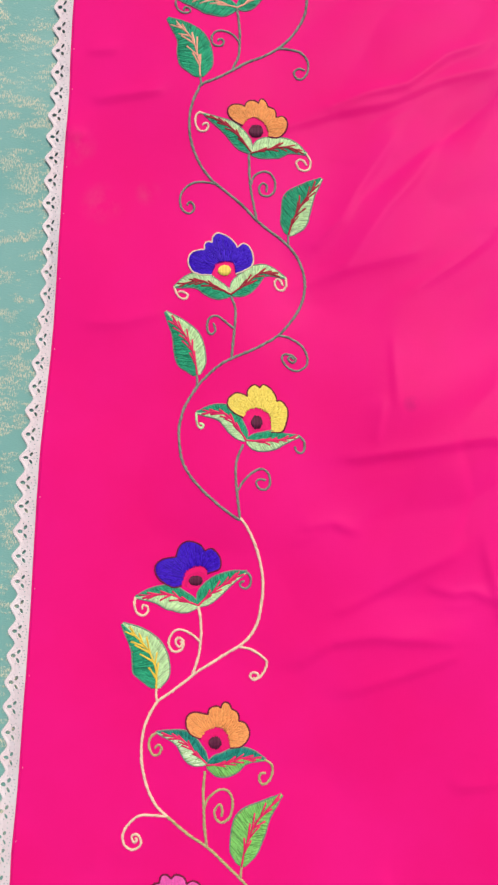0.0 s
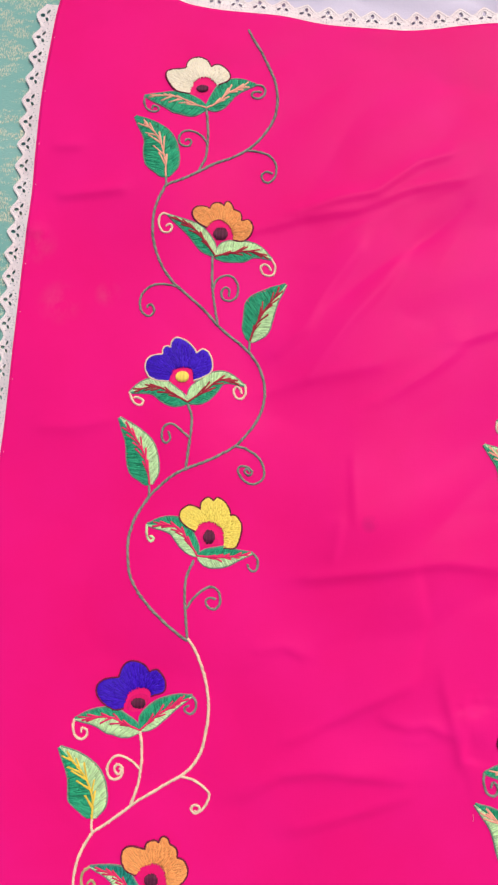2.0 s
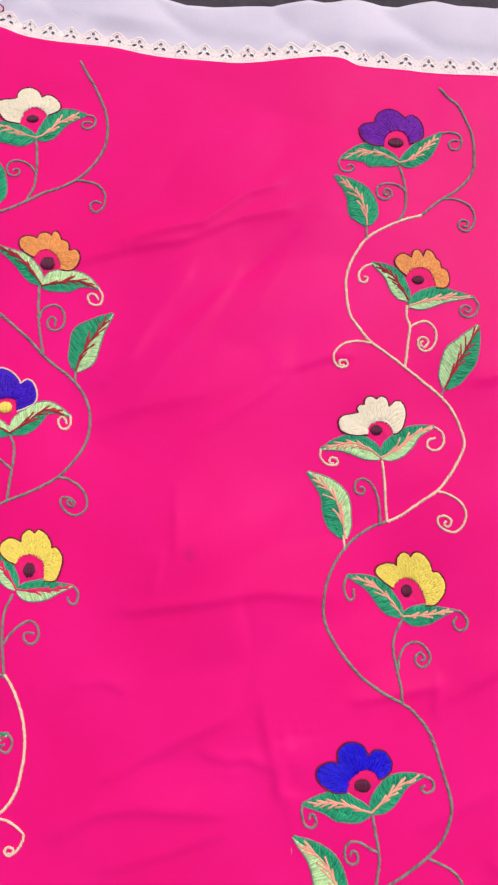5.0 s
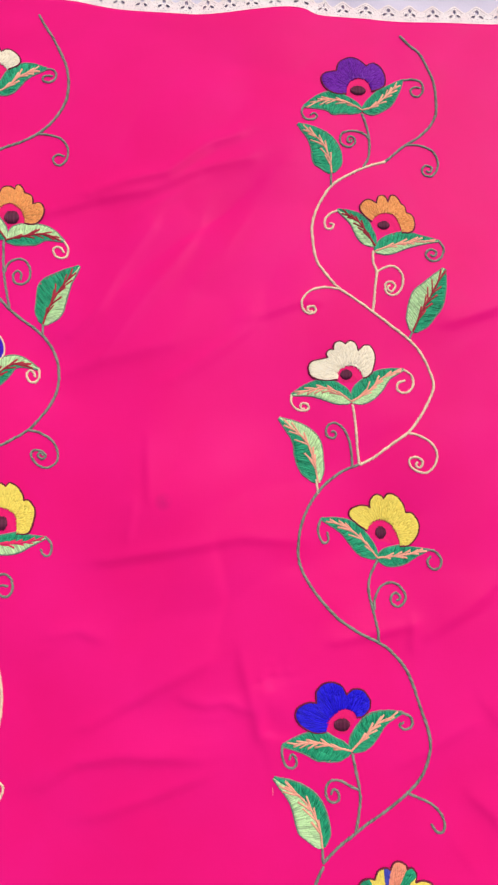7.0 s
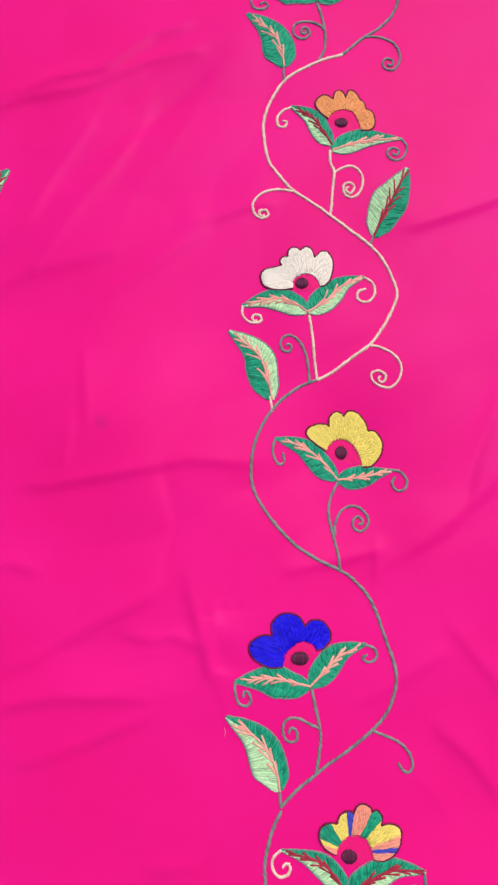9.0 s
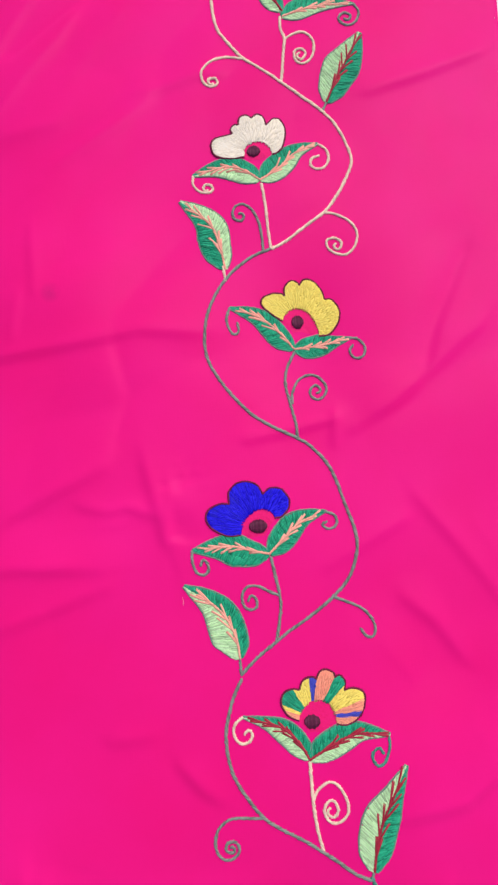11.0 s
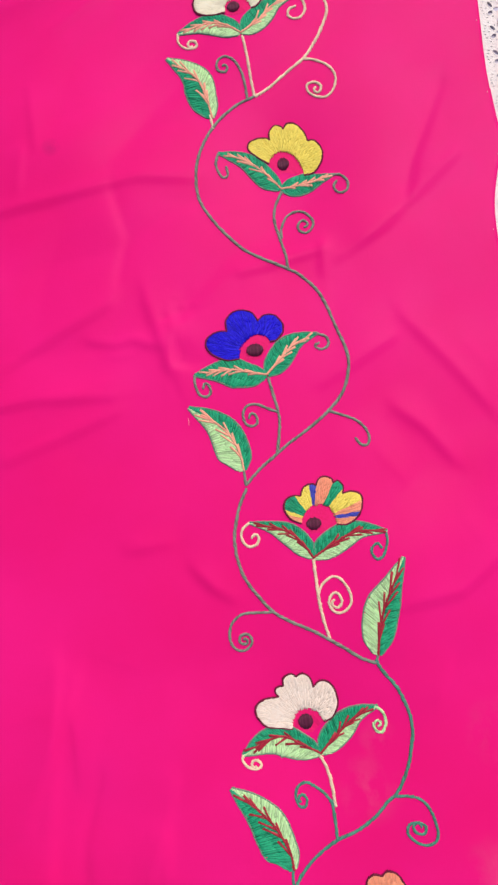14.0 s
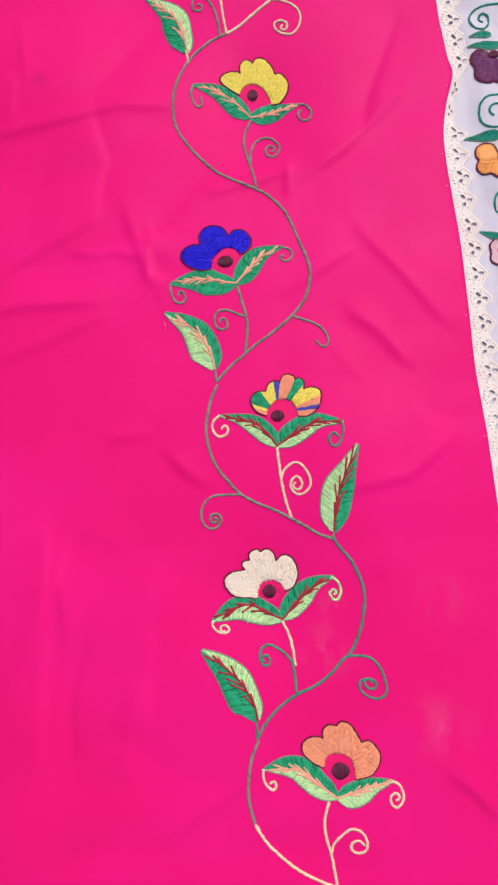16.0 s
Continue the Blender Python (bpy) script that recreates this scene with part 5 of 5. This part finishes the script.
leaf("embroidered_leaf", cloth, "pale_green", "green", "brick", [(226.1, -449.5), (228.1, -439.1), (232.8, -425.5), (244.6, -404.2)], (7.4, 7.9, 3.7), (6.5, 6.2, 3.1))
cord("petiole", vine_right, "sage", [(226.1, -449.5), (224.7, -453.3)])
white_flower = flower("pearl", "maroon", "plum", (187.5, -477.8), (3.4, 3.7),
    [(180.8, -480.9), (181.8, -475.5), (185.4, -472.3), (190, -472.2), (193.7, -474.3), (196.3, -478.5)],
    [[(180.8, -480.9), (175.2, -479.9), (168.2, -478.2), (164, -472.6), (164.4, -467.9), (168.4, -465.3), (175.7, -464.9)],
     [(175.7, -464.9), (174.3, -462.2), (175.7, -460.1), (178.6, -459.9)],
     [(178.6, -459.9), (179.1, -456.2), (182.8, -454.4), (185.2, -456.1)],
     [(185.2, -456.1), (188.5, -454.8), (191.9, -457.1), (193, -462.1)],
     [(193, -462.1), (196.5, -459.3), (200.7, -460.1), (203.7, -465.5), (203.7, -471.7), (200.5, -477), (196.3, -478.5)]])
leaf("sepal_leaf", white_flower, "pale_green", "green", "brick", [(192.8, -493.3), (184.1, -488.2), (173.3, -483.6), (155.3, -489.9)], (6.3, 8.6, 4), (4, 4.6, 4.3))
leaf("sepal_leaf", white_flower, "green", "pale_green", "brick", [(192.8, -493.3), (201.6, -485.5), (211.1, -478.1), (222.9, -473.7)], (5.7, 6, 3.7), (4.6, 4.6, 1.7))
cord("tendril", white_flower, "cream", [(155.3, -489.9), (154.9, -492.8), (157.4, -495.9), (161.5, -497), (163.7, -495.4), (162, -493.2), (159.7, -493.2)])
cord("tendril", white_flower, "pale_green", [(221.5, -473.5), (224.8, -476.7), (225.8, -481.9), (223.6, -485.8), (221.1, -485.5), (219.8, -482.3), (221.5, -480.5)])
cord("flower_stem", white_flower, "cream", [(192.6, -494.7), (195.1, -501.2), (196.5, -509.4), (196.7, -517.9)])
cord("flower_stem", white_flower, "sea_green", [(195.4, -515.1), (195.7, -522.5), (195.6, -533.1)])
cord("tendril", vine_right, "sea_green", [(195.3, -515.9), (192.2, -511.5), (187.9, -507.8), (183.7, -505.7), (179.8, -507.4), (178.3, -511.7), (179.7, -515.9), (182.5, -516.2), (183.5, -513.2), (182.1, -511.1)])
cord("tendril", vine_right, "sea_green", [(225.4, -516.1), (231.5, -516.5), (237.6, -518.8), (241.5, -524.4), (243.4, -532.1), (242.9, -537.4), (238.6, -539.8), (233.3, -538.1), (229.4, -533.9), (230.1, -529.7), (234.1, -528.9), (238, -530.9), (237.2, -534.3), (233.4, -533.6), (232.1, -531)])
leaf("embroidered_leaf", cloth, "green", "pale_green", "brick", [(173.5, -543.6), (172.2, -534.2), (164.2, -520), (147.8, -504.3)], (10.4, 9.1, 4.9), (3.8, 6, 4.4))
cord("petiole", vine_right, "sea_green", [(172.9, -543.5), (172.2, -553.3)])
orange_flower = flower("coral", "maroon", "plum", (213.8, -574), (4.5, 4.2),
    [(205.4, -571.6), (207.2, -566.9), (211.1, -565.1), (216.9, -566.6), (220.6, -570.5), (221.2, -579.1)],
    [[(205.4, -571.6), (200.1, -568.7), (195.4, -563.3), (195.4, -558.4), (199.6, -555.4), (204.7, -555.7), (206.7, -556.8)],
     [(206.7, -556.8), (207.3, -552.3), (210.6, -550), (214.4, -551)],
     [(214.4, -551), (217.6, -549.1), (221.9, -551.3), (224.8, -556.5), (226.6, -560.8)],
     [(226.6, -560.8), (231.2, -560.7), (235.2, -566.4), (234.7, -572.1), (230.4, -577.3), (225.8, -578.5), (221.2, -579.1)]])
leaf("sepal_leaf", orange_flower, "pale_green", "green", "salmon", [(210.3, -587), (201.7, -579.8), (192.2, -571.6), (174, -568.9)], (5.4, 5.9, 2.4), (4.8, 5.9, 5.4))
leaf("sepal_leaf", orange_flower, "green", "pale_green", "salmon", [(210.3, -587), (218.9, -585.4), (228.1, -583.3), (240.2, -582.1)], (4.2, 4.2, 2.7), (6.5, 5.9, 2.4))
cord("tendril", orange_flower, "cream", [(173.4, -568.8), (173.1, -573.7), (174.5, -577.5), (177.2, -579.8), (179.2, -578.1), (178.6, -575.7), (176.1, -576.3)])
cord("tendril", orange_flower, "cream", [(239.4, -582), (243, -583.9), (245, -588.9), (244.1, -593.1), (240.5, -595.5), (238.1, -593), (238.3, -589.6), (240.9, -588.2)])
cord("flower_stem", orange_flower, "cream", [(205.6, -588.7), (202.5, -596.9), (202, -605.3), (203.7, -615.2), (204.8, -629.3), (205.2, -633.4)])
cord("tendril", vine_right, "cream", [(203.8, -614.4), (205.9, -609.9), (210.2, -606.2), (215.6, -603.4), (220.7, -605.4), (223, -610.4), (221.9, -614.5), (217.8, -615.7), (214.6, -613.7), (215.3, -610.4), (218.7, -609.4), (221.3, -611.9)])

# loose ends and hem stitches
stray = Stitches()
stray.add([(146.2, -322.5), (146.5, -324.5), (146.3, -326.5)], 0.16, 0.1, 0.06)
stray.made("loose_thread", "cream", cloth, "short loose cream thread")
for line in (left_line, right_line):
    st = Stitches()
    path = spline(line, 1.0)
    k = 8
    while k < len(path) - 60:
        k += rnd.randint(18, 55)
        inward = np.array((1.6 if line is left_line else -1.6, 0.0))
        at = path[k + rnd.randint(-3, 3)] + inward
        st.add([at, at + (0.0, 0.35), at + (0.1, 0.8)], 0.28, 0.12, 0.05)
    tagged(st.made("hem_stitches", "cream", cloth, "tiny pale hem stitches"), kind="stuff")

# ---------------------------------------------------------------- embroidery on the white cloth beneath
surface, flower_parent = white_height, white_cloth
motif = flower("mauve", "maroon", "plum", (356.2, -183), (3.3, 2.7),
    [(353.1, -181.2), (353.3, -184.1), (355.7, -186.2), (359.9, -185.6), (362.3, -182.6)],
    [[(353.1, -181.2), (347.9, -179.5), (343.6, -181.5), (342.2, -185.6), (344.4, -189.5)],
     [(344.4, -189.5), (343.5, -195.2), (345.6, -199), (350.1, -201), (353.5, -200.3)],
     [(353.5, -200.3), (357.6, -202.2), (362.2, -201), (364.7, -197.7)],
     [(364.7, -197.7), (368.6, -194.6), (369.6, -188.2), (362.3, -182.6)]])
motif = flower("apricot", "maroon", "plum", (352.3, -247.2), (3.0, 3.0),
    [(350.1, -244.2), (348.9, -247.5), (349.8, -250.4), (352.3, -251.4), (354.6, -249.6)],
    [[(350.1, -244.2), (348.3, -238.3), (343.2, -236.7), (338.3, -238.5), (336.9, -243.3), (338.5, -246.3)],
     [(338.5, -246.3), (336.4, -250.9), (339.1, -255.4), (343.6, -256)],
     [(343.6, -256), (347.1, -259.2), (352.3, -257.7), (354.6, -253.8)],
     [(354.6, -253.8), (359.5, -252.3), (359.6, -247.4), (354.6, -249.6)]])
motif = flower("blush", "maroon", "plum", (346.9, -302.7), (2.6, 2.6),
    [(342.8, -297.8), (340.5, -302), (342.4, -306.6), (346.1, -308.4)],
    [[(342.8, -297.8), (340.9, -294.9), (337.2, -297.8), (337.1, -302.6)],
     [(337.1, -302.6), (336.4, -307.2), (339.9, -310.3), (343.3, -309.4)],
     [(343.3, -309.4), (346.9, -313.2), (350.9, -311), (350.3, -306.5), (346.1, -308.4)]])
motif = flower("red", "maroon", "plum", (348.7, -128.1), (2.5, 2.5),
    [(346.4, -122.6), (343.9, -127.5), (344.7, -132.8), (348.2, -135.1)],
    [[(346.4, -122.6), (343, -119.7), (339.1, -123.4), (339, -128.2)],
     [(339, -128.2), (338.7, -133.8), (341.4, -136.9), (344.7, -136.3)],
     [(344.7, -136.3), (345.6, -142.4), (350, -142.9), (352.1, -138.4), (348.2, -135.1)]])
cord("swirl", white_cloth, "teal_green", [(370.5, -151.9), (364.4, -151.9), (355.2, -151.9), (348.3, -154.3), (345.1, -159.8), (347.4, -165.2), (352.7, -166.2), (356.6, -162.7), (356.3, -157.9), (352.8, -156.4), (350.9, -159.8), (353, -161.9)], 1.35)
cord("swirl", white_cloth, "teal_green", [(363.2, -209.7), (355.6, -208.8), (348.1, -209.3), (343.4, -213.7), (342.2, -221.4), (345.4, -226.7), (352.7, -227.6), (357.9, -224), (358.2, -217.6), (354.1, -214.3), (349.9, -214.9), (348, -218.5), (350.3, -221.3)], 1.35)
cord("swirl", white_cloth, "teal_green", [(354.6, -264.2), (348, -266.2), (344, -270.6), (343.6, -277.4), (347, -281.2)], 1.35)
leaf("embroidered_leaf", white_cloth, "teal_green", "teal_green", "", [(356.9, -169.6), (350.7, -170), (347.3, -170.3), (343.5, -170.6)], (1.7, 1.7, 1), (1.7, 1.7, 1))
leaf("embroidered_leaf", white_cloth, "teal_green", "teal_green", "", [(364, -176.7), (356.5, -176.5), (349.7, -176.4), (341.6, -176.5)], (2.3, 2.3, 1.3), (2, 2, 1))
leaf("embroidered_leaf", white_cloth, "teal_green", "teal_green", "", [(355.2, -232.8), (347.9, -232.3), (341.2, -232.9), (331.8, -232.9)], (2.6, 2.3, 1), (2.3, 2.3, 1.3))
leaf("embroidered_leaf", white_cloth, "teal_green", "teal_green", "", [(347, -294.2), (341.8, -293.3), (337.5, -291.4), (332.6, -289.4)], (1.9, 1.9, 1), (1.6, 1.6, 1))
motif = flower("blush", "maroon", "plum", (-49.2, 168.7), (1.4, 1.1),
    [(-53.8, 171), (-50.9, 171.9), (-48, 171.9), (-45, 170.4)],
    [[(-53.8, 171), (-56, 171.7), (-56, 175.8), (-52.9, 178.3), (-49.8, 175.9)],
     [(-49.8, 175.9), (-47.3, 172.8), (-45.3, 174.8)],
     [(-45.3, 174.8), (-42.4, 175.7), (-39.4, 173.7), (-40.6, 170.5), (-45, 170.4)]])
cord("swirl", white_cloth, "olive", [(-65.5, 170.7), (-63.6, 175.6), (-62.5, 180.5), (-62.1, 184.6)], 1.2)
